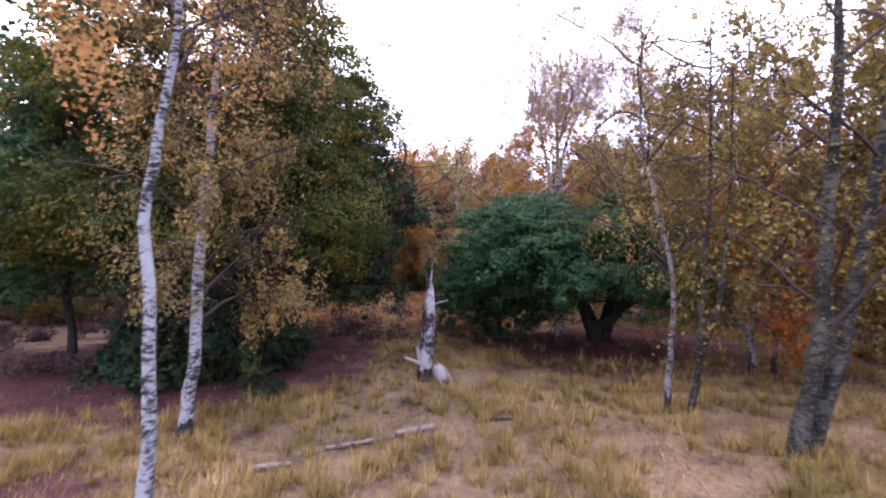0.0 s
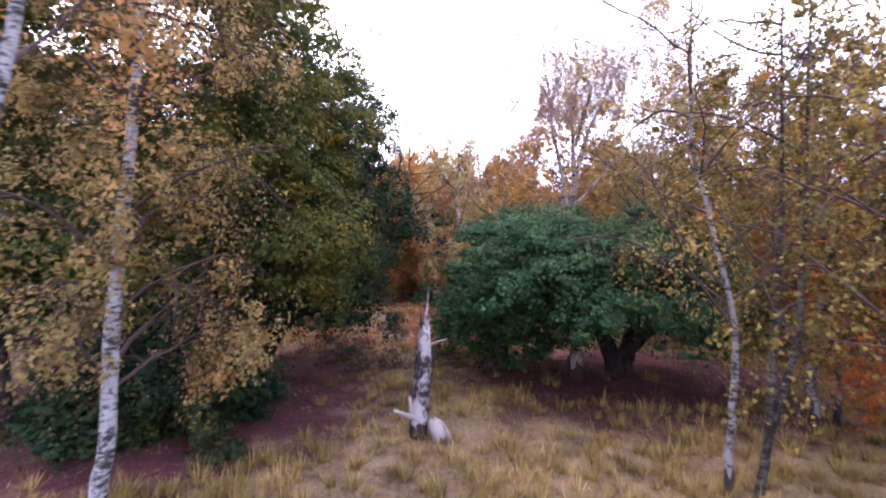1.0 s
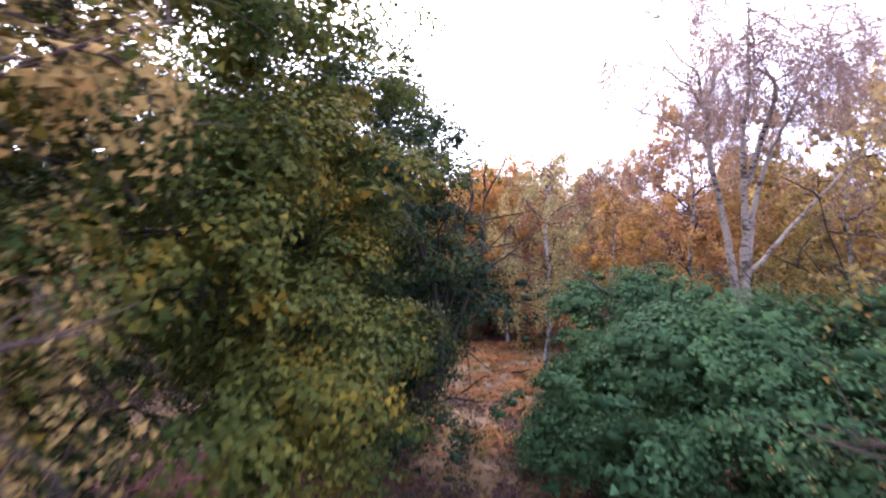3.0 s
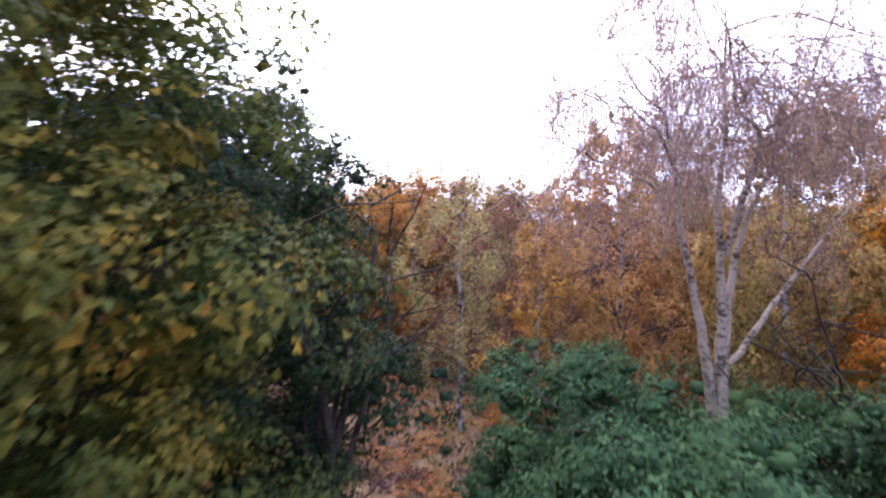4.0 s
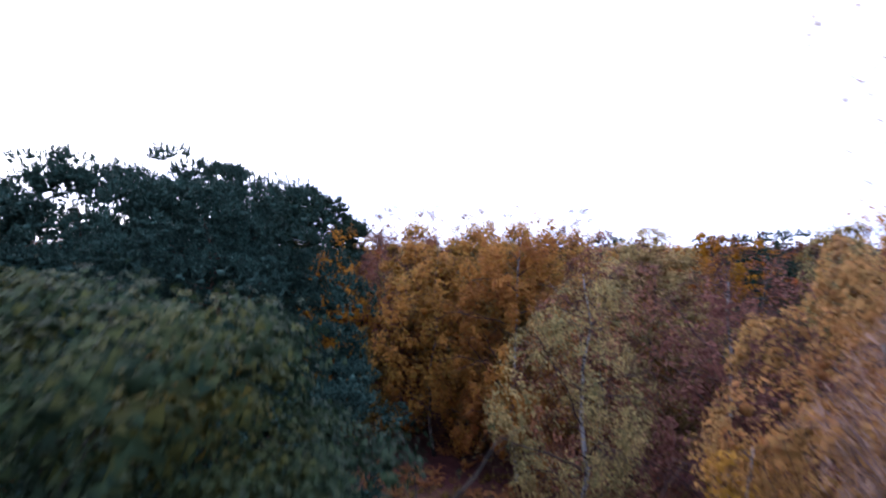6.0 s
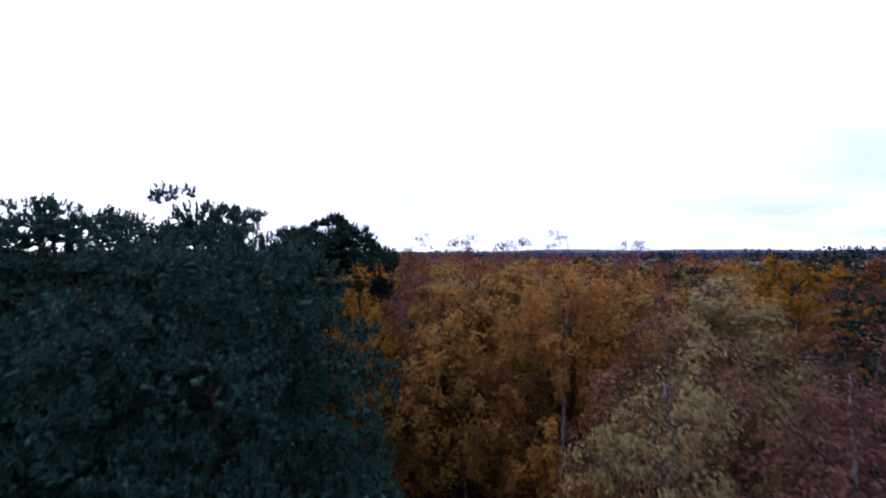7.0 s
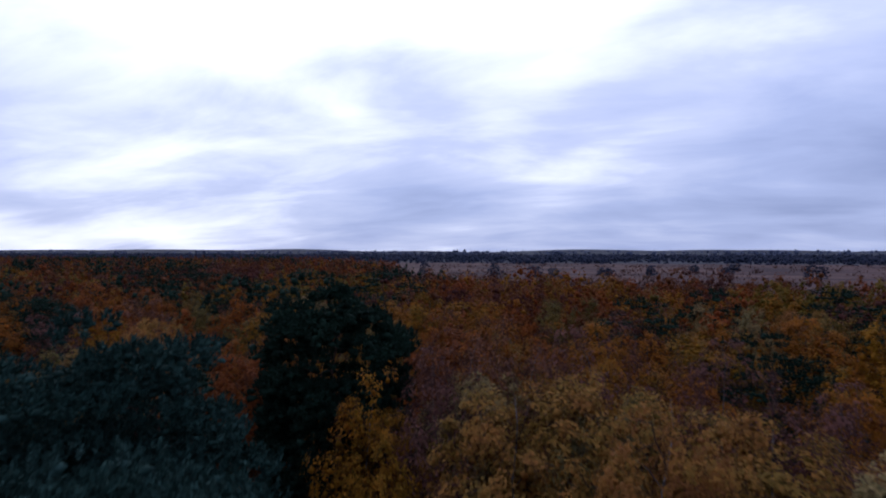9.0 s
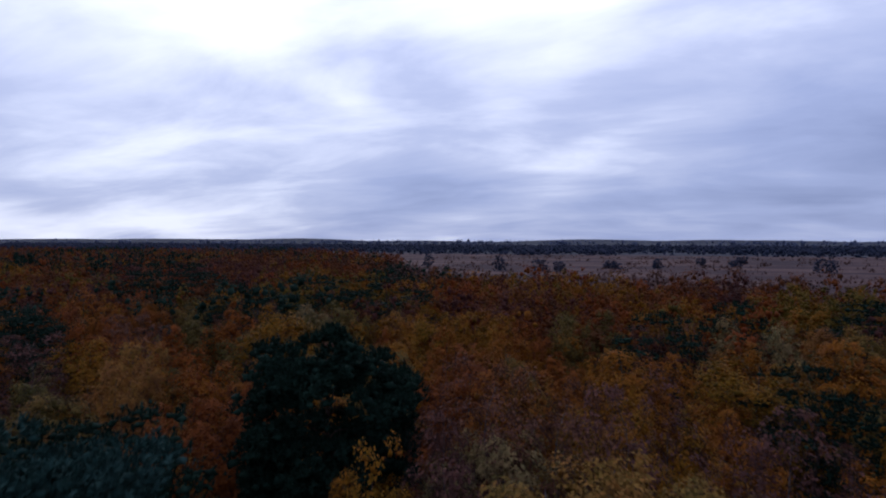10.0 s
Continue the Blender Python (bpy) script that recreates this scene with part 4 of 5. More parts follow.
def build_wood():
    grades = {"first": [], "near": [], "far": []}
    for i, (leaf, label) in enumerate(LOOKS):
        thin = 0.6 if leaf is PLUM else 1.0
        for j in range(2):
            grades["first"].append(wood_birch(100 + 10 * i + j, 10.0, 1.95 + 0.45 * j, leaf, 34, int(720 * thin ** 2), 0.068, label, 0.24))
            grades["near"].append(wood_birch(200 + 10 * i + j, 10.0, 1.95 + 0.45 * j, leaf, 32, int(520 * thin ** 2), 0.076, label, 0.12))
            grades["far"].append(wood_birch(300 + 10 * i + j, 10.0, 2.1 + 0.45 * j, leaf, 32, int(360 * thin ** 2), 0.092, label, 0.12))
    near_pine = wood_pine(401, 10.5, 2.6, 75, 28, 0.24, "dark pine among the birches")
    far_pine = wood_pine(402, 10.5, 2.8, 60, 14, 0.34, "dark pine among the birches")

    def graded(y):
        return grades["first"] if y < 48 else grades["near"] if y < 64 else grades["far"]

    rng = np.random.default_rng(5)
    # trees with a place of their own: x, y, height, width share, look
    named = [(-1.9, 42.3, 10.6, 0.8, 4), (-1.1, 49.0, 10.4, 1.0, 0), (-5.0, 41.5, 11.2, 1.1, 5), (-3.1, 43.6, 11.3, 1.2, 5), (-0.2, 43.0, 11.0, 1.1, 5), (2.2, 41.0, 10.9, 1.2, 5),
             (4.6, 39.0, 10.6, 1.1, 4), (-10.5, 43.2, 10.2, 0.85, 0), (-8.1, 44.0, 11.6, 0.8, 3), (-1.9, 61.9, 10.4, 1.2, 0),
             (7.5, 74.4, 9.0, 1.2, 0), (5.8, 63.4, 10.2, 1.5, 0), (-20.5, 47.6, 10.4, 1.1, 1), (-6.6, 46.5, 10.6, 1.1, 4), (7.6, 36.0, 10.0, 1.1, 3), (1.9, 34.4, 10.3, 1.0, 3), (8.5, 30.5, 9.3, 1.0, 3), (11.5, 33.0, 9.6, 1.1, 0), (-8.3, 41.5, 6.0, 0.9, 2),
             (-7.6, 47.8, 12.1, 0.9, 3), (-4.9, 47.0, 11.9, 0.9, 3), (-2.6, 47.4, 12.1, 0.9, 3), (2.1, 46.4, 11.9, 0.9, 3), (5.2, 45.2, 10.8, 1.0, 3)]
    pines = [(2.0, 77.0, 10.6, 1.1), (12.6, 47.0, 9.4, 0.95), (-19.2, 42.4, 10.6, 1.1), (-23.2, 43.2, 10.2, 1.0), (-16.2, 41.6, 9.2, 0.7), (-75.0, 103.0, 11.5, 1.4), (-80.0, 119.0, 12.0, 1.6),
             (-69.0, 108.0, 11.0, 1.3), (-86.0, 110.0, 11.0, 1.4), (-46.6, 61.0, 10.6, 1.1), (-53.0, 64.0, 10.8, 1.2), (-49.5, 57.5, 9.5, 1.0), (21.8, 87.5, 11.0, 1.3), (20.0, 72.0, 10.8, 1.1), (27.0, 80.0, 11.5, 1.3), (-38.0, 92.0, 12.0, 1.6), (-30.0, 96.0, 12.0, 1.6), (-44.0, 84.0, 11.5, 1.3),
             (9.5, 84.0, 11.0, 1.0), (-25.0, 35.0, 12.5, 1.2), (-29.0, 40.0, 12.0, 1.2)]
    spots = [(p[0], p[1]) for p in named] + [(p[0], p[1]) for p in pines]
    keep_off = [(12.6, 53.0, 3.6), (11.6, 49.0, 3.4), (10.8, 45.0, 3.4), (10.0, 41.0, 3.0), (8.0, 60.5, 4.2), (7.2, 55.5, 3.0), (-19.2, 42.4, 3.6), (13.7, 58.3, 5.0), (-9.7, 30.1, 5.2), (-18.6, 38.0, 4.2), (-13.5, 35.4, 4.0), (-15.9, 32.2, 4.0), (-17.4, 28.4, 4.0), (-20.6, 28.5, 4.0), (-13.9, 47.3, 5.4), (0.85, 29.1, 2.6), (-1.0, 38.6, 2.6), (4.9, 31.5, 2.6), (4.9, 24.8, 3), (8.4, 23, 3)]

    def stand(source, x, y, height, wide, turn):
        k = height / (10.5 if source in (near_pine, far_pine) else 10.0)
        copy_thing(source, pose(x, y, 0.0, 0, 0, turn) @ Matrix.Diagonal((k * wide, k * wide, k, 1)))

    for x, y, height, wide, look_ in named:
        stand(graded(y)[2 * look_ + int(rng.integers(2))], x, y, height, wide, rng.uniform(0, 360))
    for x, y, height, wide in pines:
        stand(near_pine if y < 70 else far_pine, x, y, height, wide, rng.uniform(0, 360))
    tries = 0
    while tries < 9000:
        tries += 1
        x, y = rng.uniform(-105, 70), rng.uniform(20, 76)
        bearing = math.degrees(math.atan2(x + 2.0, y - 14.0))
        if not -60 < bearing < 43:
            continue
        if y < 46 and (-9.5 < x < 3.0):
            continue
        if y < 40 and -24 < x < 9.5:
            continue
        if x > 9 and y < 40 and rng.random() < 0.75:
            continue
        if x < -16 and y < 38 and rng.random() < 0.6:
            continue
        gap = 3.3 if y < 65 else 3.7
        if any((x - a) ** 2 + (y - b) ** 2 < gap * gap for a, b in spots) or any((x - a) ** 2 + (y - b) ** 2 < r * r for a, b, r in keep_off):
            continue
        spots.append((x, y))
        patch = noise.noise(Vector((x * 0.045, y * 0.045, 2.0)))
        if x < -25 and patch > 0.28 and rng.random() < 0.45:
            stand(near_pine if y < 62 else far_pine, x, y, rng.uniform(8.5, 11.8), rng.uniform(0.8, 1.2), rng.uniform(0, 360))
            continue
        look_ = int(rng.choice(6, p=[0.25, 0.25, 0.27, 0.13, 0.02, 0.08] if y > 50 else [0.14, 0.12, 0.16, 0.16, 0.17, 0.25]))
        stand(graded(y)[2 * look_ + int(rng.integers(2))], x, y, rng.uniform(6.4, 11.3), rng.uniform(0.8, 1.3), rng.uniform(0, 360))
    # the wood beside the glade
    for _ in range(500):
        x, y = rng.uniform(-42, 42), rng.uniform(5, 38)
        if abs(x + 1.0) < 12.5 or x > 0 and y > 26 and x < 16 or x < 0 and y > 24 and x > -26:
            continue
        if any((x - a) ** 2 + (y - b) ** 2 < 24 for a, b in spots) or any((x - a) ** 2 + (y - b) ** 2 < r * r for a, b, r in keep_off) or math.hypot(x + 14.5, y - 17.5) < 4.5:
            continue
        spots.append((x, y))
        look_ = int(rng.choice(6, p=[0.2, 0.15, 0.25, 0.12, 0.13, 0.15]))
        stand(grades["near"][2 * look_ + int(rng.integers(2))], x, y, rng.uniform(7.5, 11.0), rng.uniform(0.9, 1.3), rng.uniform(0, 360))
    # the grown originals take a place in the wood too
    for k, source in enumerate([t for g in grades.values() for t in g] + [near_pine, far_pine]):
        source.matrix_basis = pose(-62.0 + 3.5 * k, 77.5 + 2.0 * (k % 3), 0.0, 0, 0, 40.0 * k)


build_wood()


def far_wood(name, label, mat, spots, count, per, size, height, seed, wide=1.0, heart=0.5, tufts=4, uneven=0.26):
    """Far woods: crowns of clumped boughs too many to count, in one mesh."""
    rng = np.random.default_rng(seed)
    leaves, points, faces, have = [], [], [], 0
    for x, y in spots:
        tall = height * rng.uniform(1 - uneven, 1 + uneven)
        reach = tall * rng.uniform(0.18, 0.27) * wide
        q, (p, f) = bough_crown(rng, count, per, tall, tall * (0.2 if wide == 1 else 0.1), reach, "birch", reach * 0.5 * (9 / count) ** 0.35, (1, 1, 0.9 if wide == 1 else 0.5),
                                size, size * 0.55, "hanging", lobes=0.2, seed=x, heart=heart, fill=0, inside=0.15, tufts=tufts, tuft=0.5, follow=0.8)
        leaves.append(q + np.array((x, y, 0.0)))
        points.append(p + np.array((x, y, 0.0)))
        faces.append(f + have)
        have += len(p)
    tagged(new(name, quad_mesh(name, np.concatenate(leaves), mat, (np.concatenate(points), np.concatenate(faces)))), label, "woodland", kind="stuff")


def forest_edge(x, y):
    """True where the wood still stands: it ends nearer towards +x, where the heath opens."""
    limit = 212.0 - 0.42 * x + 1.2 * max(0.0, min(-60.0 - x, 200.0)) + 20.0 * noise.noise(Vector((x * 0.012, 3.0, 0.0))) + 14.0 * noise.noise(Vector((x * 0.05, 8.0, 0.0)))
    return y < limit


def scatter(seed, count, y0, y1, test, gap=0.0):
    """Up to count places, none nearer to another than gap."""
    rng = np.random.default_rng(seed)
    out, taken = [], collections.defaultdict(list)
    for _ in range(count * 14):
        y = y0 + (y1 - y0) * rng.random() ** 0.8
        x = rng.uniform(-1.35, 0.75) * y
        if len(out) == count or not test(x, y):
            continue
        if gap:
            cell = int(x // gap), int(y // gap)
            around = [p for i in (-1, 0, 1) for j in (-1, 0, 1) for p in taken.get((cell[0] + i, cell[1] + j), ())]
            if any((x - p[0]) ** 2 + (y - p[1]) ** 2 < gap * gap for p in around):
                continue
            taken[cell].append((x, y))
        out.append((x, y))
    return out


def far_look(x, y):
    """Which leaf colour a far tree has: in loose groups, browner and barer towards -x."""
    k = 1.6 * noise.noise(Vector((x * 0.03, y * 0.03, 7.0))) + 0.9 * noise.noise(Vector((x * 1.7, y * 1.7, 2.0))) + (0.25 if x < -60 else 0.0)
    return 2 if k < -0.42 else 0 if k < -0.02 else 1 if k < 0.3 else 3 if k < 0.6 else 4


close = scatter(6, 800, 77.0, 135.0, forest_edge, 3.7)
mid = scatter(7, 1200, 130.0, 210.0, forest_edge, 4.1)
back = scatter(8, 2300, 205.0, 480.0, forest_edge)
dark = lambda x, y: noise.noise(Vector((x * 0.02, y * 0.02, 5.0))) > 0.22 and x < -35
scrub = lambda x, y: not forest_edge(x, y + 48.0) and x > -90
AUTUMN = ("golden autumn birches of the far wood", "rust-coloured birches of the far wood", "olive yellow birches of the far wood",
          "brown-leaved birches of the far wood", "nearly bare purplish birches of the far wood")
for spots, count, per, size, tall, seed in ((close, 11, 66, 0.2, 9.3, 70), (mid, 6, 36, 0.33, 9.3, 71), (back, 3, 9, 0.62, 9.3, 72)):
    wooded = [p for p in spots if not dark(*p) and not scrub(*p)]
    for k, label in enumerate(AUTUMN):
        far_wood("autumn_wood", label, FAR_LEAVES[k], [p for p in wooded if far_look(*p) == k], count, per, size, tall * (0.92, 1.0, 0.96, 1.02, 1.05)[k], seed + 100 * k, tufts=6, heart=0.42)
    far_wood("pine_wood", "dark pine groves within the autumn wood", SHADED_NEEDLE, [p for p in spots if dark(*p) and not scrub(*p)], count, per, size, 10.3, seed + 10)
    edge = [p for p in spots if scrub(*p)]
    if edge:
        far_wood("birch_scrub", "nearly bare purplish birch scrub along the heath", SCRUB, edge, count, per, size * 0.9, 6.5, seed + 20)
shrubs = scatter(12, 700, 190.0, 620.0, lambda x, y: x > -150 and not forest_edge(x, y) and noise.noise(Vector((x * 0.02, y * 0.03, 9.0))) > 0.0)
far_wood("heath_shrubs", "low dark shrubs scattered over the heath", SCRUB, shrubs, 4, 4, 0.45, 2.2, 77, wide=2.6, heart=0.8, tufts=1)
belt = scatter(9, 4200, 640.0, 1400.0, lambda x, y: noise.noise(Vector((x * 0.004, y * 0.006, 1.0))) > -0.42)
far_wood("distant_woods", "dark woods on the plain beyond the heath", DARK_HAZE, belt, 4, 3, 1.3, 6.4, 75, wide=4.2, heart=0.9, tufts=1, uneven=0.06)
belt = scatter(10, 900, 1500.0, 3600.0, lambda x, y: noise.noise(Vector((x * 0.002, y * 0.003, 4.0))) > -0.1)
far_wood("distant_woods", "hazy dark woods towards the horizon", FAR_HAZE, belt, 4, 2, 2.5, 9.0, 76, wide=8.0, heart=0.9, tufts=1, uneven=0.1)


def heath_tree(x, y, height, wide, seed):
    """A lone round tree out on the heath."""
    rng = np.random.default_rng(seed)
    thing = new("heath_tree")
    thing.matrix_basis = pose(x, y, 0)
    tagged(thing, "lone dark tree on the pale heath", "tree", "lone trees on the heath")
    part("trunk", tube_mesh("trunk", [(np.array([(0, 0, -0.3), (0.1, 0, height * 0.3), (0, 0.1, height * 0.7)]), np.array((0.35, 0.28, 0.1)), 6)], OAK_BARK), thing)
    leaves, hearts = bough_crown(rng, 22, 70, height, height * 0.1, wide * 0.6, "dome", wide * 0.24, (1, 1, 0.7), 0.3, 0.2, "flat", lobes=0.21, seed=seed, heart=0.8, fill=0, tufts=7)
    part("crown", quad_mesh("crown", leaves, DARK_HAZE, hearts), thing)


for k, (x, y, height, wide) in enumerate([(35.8, 377, 6.5, 5.0), (118, 360, 9.5, 8.0), (-30.6, 337, 6.0, 6.0), (-19, 331, 5.5, 5.0), (70, 432, 5.0, 5.0), (88, 420, 4.0, 5.5),
                                          (-52, 330, 8.0, 5.5), (-96, 338, 9.0, 5.0), (104, 470, 5.0, 6.0), (10, 372, 4.5, 7.0)]):
    heath_tree(x, y, height, wide, 400 + k)

# ---- the glade's floor: grass, bracken, heather, fallen wood ----


def clear_of(x, y):
    """Bare earth under the spreading trees: no grass there."""
    return (((x + 6.8) / 5.0) ** 2 + ((y - 15.5) / 6.0) ** 2 > 1 and ((x - 5.2) / 4.2) ** 2 + ((y - 18.0) / 3.6) ** 2 > 1
            and ((x + 12.0) / 5.5) ** 2 + ((y - 12.0) / 4.0) ** 2 > 1)


def build_grass():
    rng = np.random.default_rng(51)
    tufts = []
    while len(tufts) < 4600:
        y = 1.5 + 38.0 * rng.random() ** 1.35
        x = rng.uniform(-11, 13)
        if noise.noise(Vector((x * 0.5, y * 0.5, 0.0))) < -0.2 * rng.random() - 0.12:
            continue
        if clear_of(x, y) or rng.random() < 0.05:
            tufts.append((x, y, rng.uniform(0.6, 1.25)))
    tufts = np.array(tufts)
    blades = 30
    n = len(tufts) * blades
    root = np.repeat(tufts, blades, axis=0)
    turn = rng.uniform(0, 2 * math.pi, n)
    out = np.stack([np.cos(turn), np.sin(turn), np.zeros(n)], axis=1)
    side = np.stack([-np.sin(turn), np.cos(turn), np.zeros(n)], axis=1)
    size = root[:, 2] * rng.uniform(0.5, 1.15, n)
    foot = np.stack([root[:, 0], root[:, 1], np.zeros(n)], axis=1) + out * (rng.random(n) ** 0.5 * 0.1 * root[:, 2])[:, None]
    foot[:, 2] = ground_height(foot[:, 0], foot[:, 1]) - 0.01
    lean = rng.uniform(0.15, 1.0, n)[:, None]
    tip = foot + (out * lean * 0.3 + np.array((0, 0, 1.0)) * (0.36 - 0.15 * lean)) * size[:, None]
    width = (0.006 + 0.007 * rng.random(n))[:, None]
    tagged(new("grass", tri_mesh("grass", np.stack([foot - side * width, foot + side * width, tip], axis=1), STRAW)),
           "tussocks of dry straw-coloured grass", "grass", kind="stuff")


def build_short_grass():
    """The thin sward between the tussocks."""
    rng = np.random.default_rng(57)
    spots = []
    while len(spots) < 60000:
        y = 2.0 + 26.0 * rng.random() ** 1.6
        x = rng.uniform(-9, 11)
        if clear_of(x, y) or rng.random() < 0.06:
            spots.append((x, y))
    foot = np.array([(x, y, 0.0) for x, y in spots])
    foot[:, 2] = ground_height(foot[:, 0], foot[:, 1]) - 0.005
    n = len(foot)
    turn = rng.uniform(0, 2 * math.pi, n)
    out = np.stack([np.cos(turn), np.sin(turn), np.zeros(n)], axis=1)
    side = np.stack([-np.sin(turn), np.cos(turn), np.zeros(n)], axis=1) * rng.uniform(0.004, 0.009, n)[:, None]
    tip = foot + (out * rng.uniform(0.2, 1.2, (n, 1)) + np.array((0, 0, 1.0))) * rng.uniform(0.05, 0.16, (n, 1))
    tagged(new("short_grass", tri_mesh("short_grass", np.stack([foot - side, foot + side, tip], axis=1), STRAW)),
           "thin dry sward between the tussocks", "grass", kind="stuff")


def build_bracken():
    rng = np.random.default_rng(52)
    quads = []
    while len(quads) < 30000:
        y = rng.uniform(21, 48)
        x = rng.uniform(-7.5, 4.0)
        if noise.noise(Vector((x * 0.4, y * 0.4, 7.0))) < -0.05:
            continue
        for _ in range(7):
            a = rng.uniform(0, 6.28)
            d = np.array((math.cos(a), math.sin(a), 0.0))
            s = np.array((-d[1], d[0], 0.0))
            length, tall = rng.uniform(0.25, 0.55), rng.uniform(0.2, 0.5)
            p = np.array((x, y, 0.0))
            for k in range(5):
                f = (k + 1) / 5
                c = p + d * length * f + np.array((0, 0, tall * (1.9 * f - 1.2 * f * f)))
                w_ = 0.11 * (1.15 - f)
                for sign in (-1, 1):
                    e = s * sign * w_ + np.array((0, 0, -0.03 - 0.03 * rng.random()))
                    quads.append((c, c + e * 0.6 + d * 0.03, c + e * 1.4, c + e * 0.6 - d * 0.035))
    tagged(new("bracken", quad_mesh("bracken", np.array(quads), BRACKEN)), "dead orange brown bracken covering the gap", "bracken", kind="stuff")


def build_heather():
    rng = np.random.default_rng(53)
    spots = []
    while len(spots) < 260:
        x, y = rng.uniform(-20, -8.5), rng.uniform(12.5, 27)
        if noise.noise(Vector((x * 0.3, y * 0.3, 3.0))) > -0.15:
            spots.append((x, y))
    for _ in range(60):
        spots.append((rng.uniform(-5, 1.5), rng.uniform(18, 26)))
    at, way = [], []
    for x, y in spots:
        r, tall = rng.uniform(0.25, 0.55), rng.uniform(0.25, 0.6)
        d = rng.normal(size=(110, 3))
        d[:, 2] = np.abs(d[:, 2])
        d /= np.linalg.norm(d, axis=1)[:, None]
        at.append(np.array((x, y, 0.0)) + d * np.array((r, r, tall)) * rng.uniform(0.5, 1.0, (110, 1)))
        way.append(d)
    tagged(new("heather", quad_mesh("heather", leaf_quads(rng, np.concatenate(at), np.concatenate(way), 0.07, 0.022, 0.6), HEATHER)),
           "dark purplish heather clumps", "heather", kind="stuff")


def build_litter():
    rng = np.random.default_rng(54)
    spots = []
    while len(spots) < 9000:
        x, y = rng.uniform(-13, 12), rng.uniform(2, 26)
        if not clear_of(x, y) or rng.random() < 0.22:
            spots.append((x, y, 0.0))
    at = np.array(spots)
    at[:, 2] = ground_height(at[:, 0], at[:, 1]) + 0.015
    q = leaf_quads(rng, at, np.zeros((len(at), 3)) + 1e-3, 0.04, 0.026)
    q[:, :, 2] = at[:, None, 2] + (q[:, :, 2] - at[:, None, 2]) * 0.25
    tagged(new("fallen_leaves", quad_mesh("fallen_leaves", q, LITTER)), "fallen russet leaves lying under the trees", "leaves", kind="stuff")


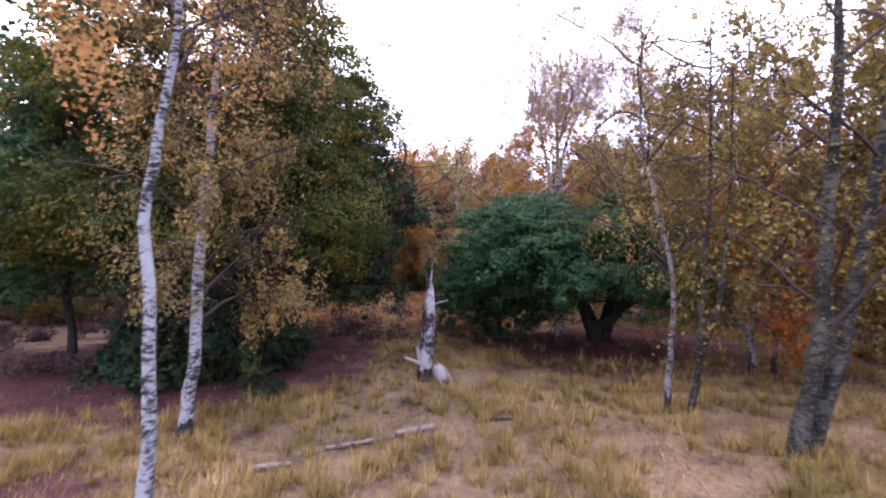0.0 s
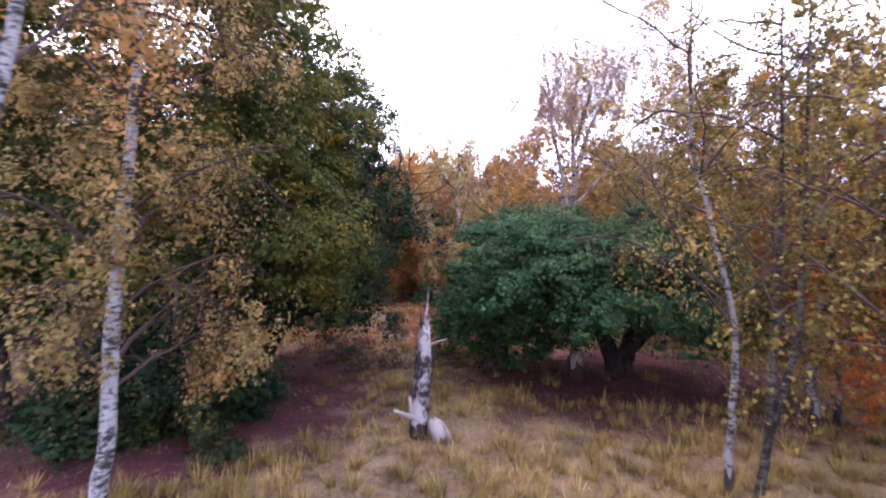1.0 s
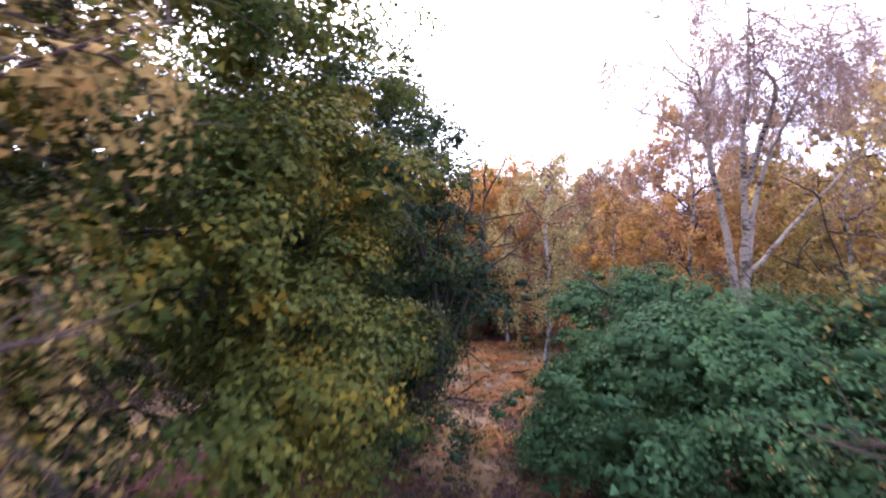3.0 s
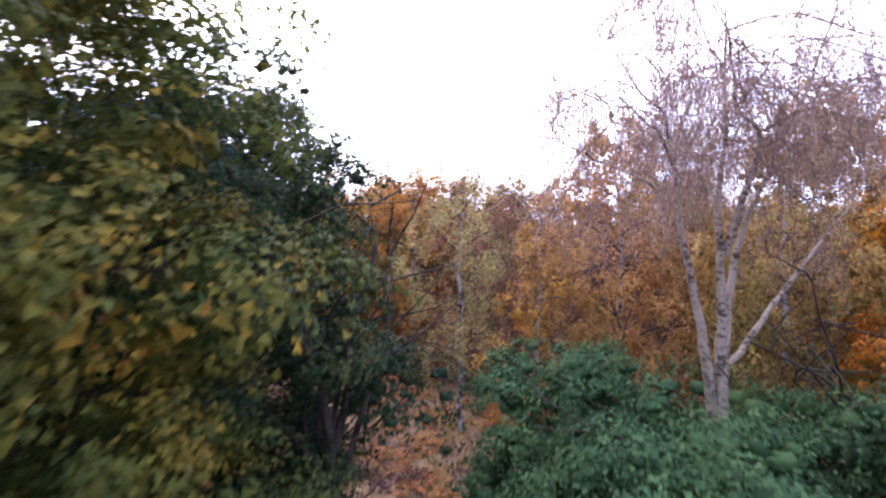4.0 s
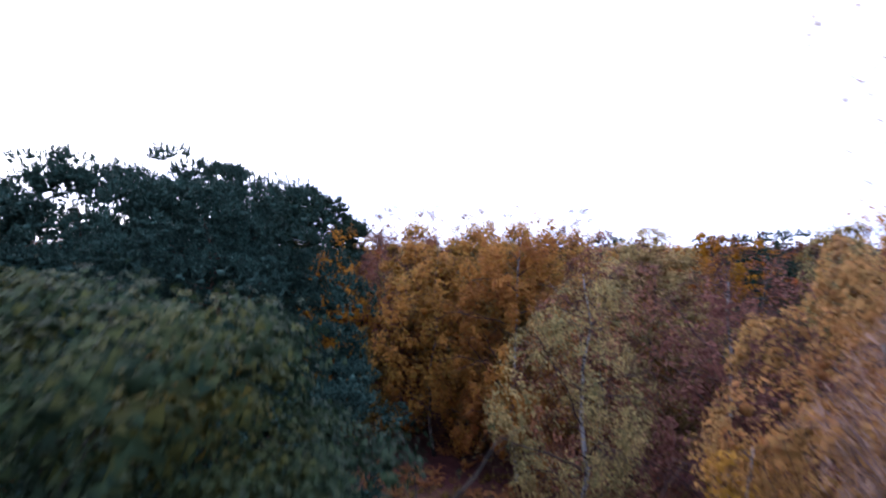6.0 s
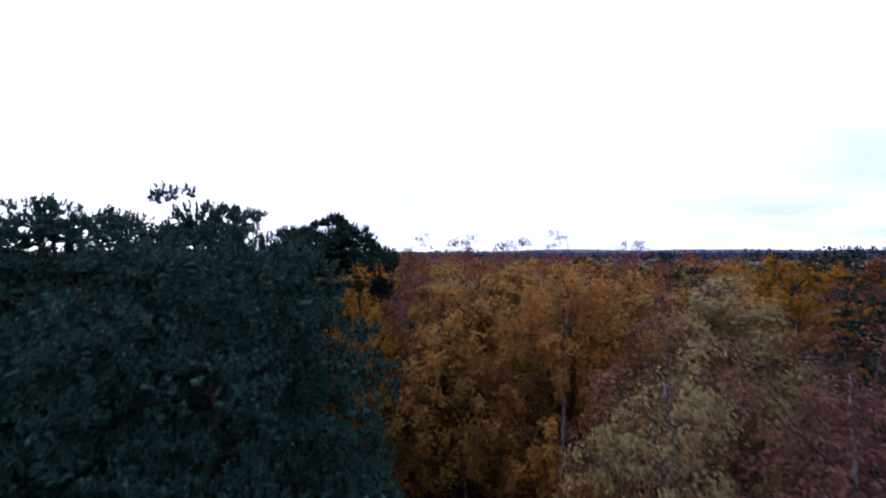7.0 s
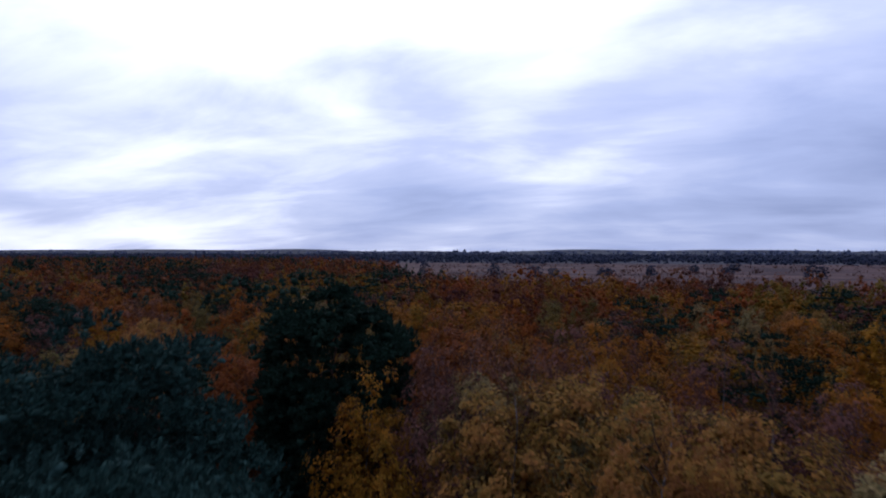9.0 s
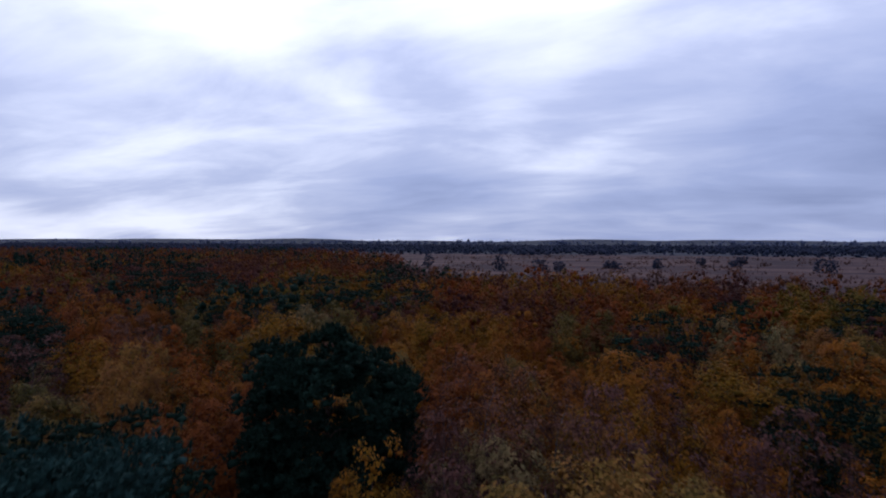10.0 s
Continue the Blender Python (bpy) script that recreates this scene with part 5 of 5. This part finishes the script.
def build_snag():
    """The broken birch in the middle of the glade."""
    rng = np.random.default_rng(55)
    thing = new("broken_birch")
    thing.matrix_basis = pose(-0.41, 12.32, 0)
    tagged(thing, "broken standing birch trunk with peeling white bark", "dead tree")
    line = np.array([(0, 0, -0.15), (0.0, 0, 0.12), (0.02, 0, 0.45), (0.06, 0, 0.9), (0.1, 0, 1.3), (0.1, 0, 1.75), (0.12, 0.0, 2.1)])
    part("trunk", tube_mesh("trunk", [(line, np.array((0.2, 0.17, 0.155, 0.15, 0.145, 0.13, 0.08)), 16)], DEAD_WOOD, rng, 0.06), thing)
    for k in range(5):   # splinters at the break
        a = 1.3 * k
        p = np.array((0.12 + 0.06 * math.cos(a), 0.06 * math.sin(a), 1.98))
        part("splinter", tube_mesh("splinter", [(grow(rng, p, (0.1 * math.cos(a), 0.1 * math.sin(a), 1), 0.25 + 0.12 * (k % 3), 3, 0.08), np.array((0.035, 0.026, 0.016, 0.004)), 5)], DEAD_WOOD), thing)
    part("spike", tube_mesh("spike", [(grow(rng, (0.13, 0, 1.95), (0.05, 0, 1), 0.85, 5, 0.06), np.linspace(0.034, 0.008, 6), 6)], DEAD_WOOD), thing)
    part("branch_stub", tube_mesh("branch_stub", [(grow(rng, (0.0, -0.05, 0.42), (-1, -0.2, 0.28), 0.55, 4, 0.12), np.linspace(0.06, 0.03, 5), 7)], ROTTEN_WOOD, rng, 0.1), thing, "pale broken branch stub")
    part("branch_stub", tube_mesh("branch_stub", [(grow(rng, (-0.12, -0.08, 0.5), (-0.1, -0.1, 1), 0.32, 3, 0.1), np.linspace(0.055, 0.03, 4), 7)], ROTTEN_WOOD, rng, 0.1), thing, "pale broken branch stub")
    part("twig", tube_mesh("twig", [(grow(rng, (0.14, 0, 1.72), (1, 0, 0.35), 0.42, 4, 0.15), np.linspace(0.022, 0.008, 5), 5)], ROTTEN_WOOD), thing)
    base = new("birch_stump")
    base.matrix_basis = pose(-0.02, 12.1, 0)
    tagged(base, "pale rotten stump leaning against the broken birch", "stump")
    part("wood", tube_mesh("wood", [(np.array([(0.1, 0, -0.1), (0.03, 0, 0.12), (-0.08, 0.05, 0.3), (-0.16, 0.08, 0.4)]), np.array((0.17, 0.16, 0.13, 0.08)), 10)], ROTTEN_WOOD, rng, 0.12), base)


def fallen(name, label, category, pts, radii, mat, seed, twigs=0):
    rng = np.random.default_rng(seed)
    pts = np.asarray(pts, float)
    thing = new(name)
    thing.matrix_basis = Matrix.Translation(pts[0])
    tagged(thing, label, category)
    own = pts - pts[0]
    part("wood", tube_mesh("wood", [(own, np.asarray(radii, float), 8)], mat, rng, 0.1), thing)
    for k in range(twigs):
        p, d = along(own, (k + 0.6) / (twigs + 0.4))
        part("twig", tube_mesh("twig", [(grow(rng, p, (rng.normal(), rng.normal(), 0.35), 0.35, 3, 0.25), np.linspace(0.014, 0.004, 4), 4)], mat), thing)


build_snag()
fallen("fallen_branch", "dark fallen birch branch lying in the grass", "branch", [(-1.72, 7.97, 0.05), (-1.1, 8.25, 0.06), (-0.75, 8.5, 0.05)], (0.028, 0.035, 0.03), LOG_BARK, 61, 3)
fallen("fallen_log", "short dark log lying in the straw grass", "log", [(-0.75, 8.55, 0.06), (-0.4, 8.75, 0.07), (-0.13, 8.93, 0.07)], (0.06, 0.065, 0.05), LOG_BARK, 62, 1)
fallen("stick", "pale bare stick lying in the bracken", "branch", [(-0.62, 30.0, 0.3), (-0.2, 29.9, 0.36), (0.1, 30.2, 0.42)], (0.045, 0.04, 0.02), DEAD_WOOD, 63, 1)
fallen("rotten_wood", "broken pieces of pale rotten wood", "branch", [(-2.5, 7.2, 0.05), (-2.25, 7.24, 0.06), (-2.05, 7.4, 0.05)], (0.05, 0.06, 0.03), LOG_BARK, 64)
fallen("rotten_wood", "pale splintered wood in the grass", "branch", [(0.6, 9.2, 0.05), (0.8, 9.3, 0.06), (1.25, 9.4, 0.05)], (0.03, 0.04, 0.02), DEAD_WOOD, 65, 1)
build_grass()
build_short_grass()
build_bracken()
build_heather()
build_litter()
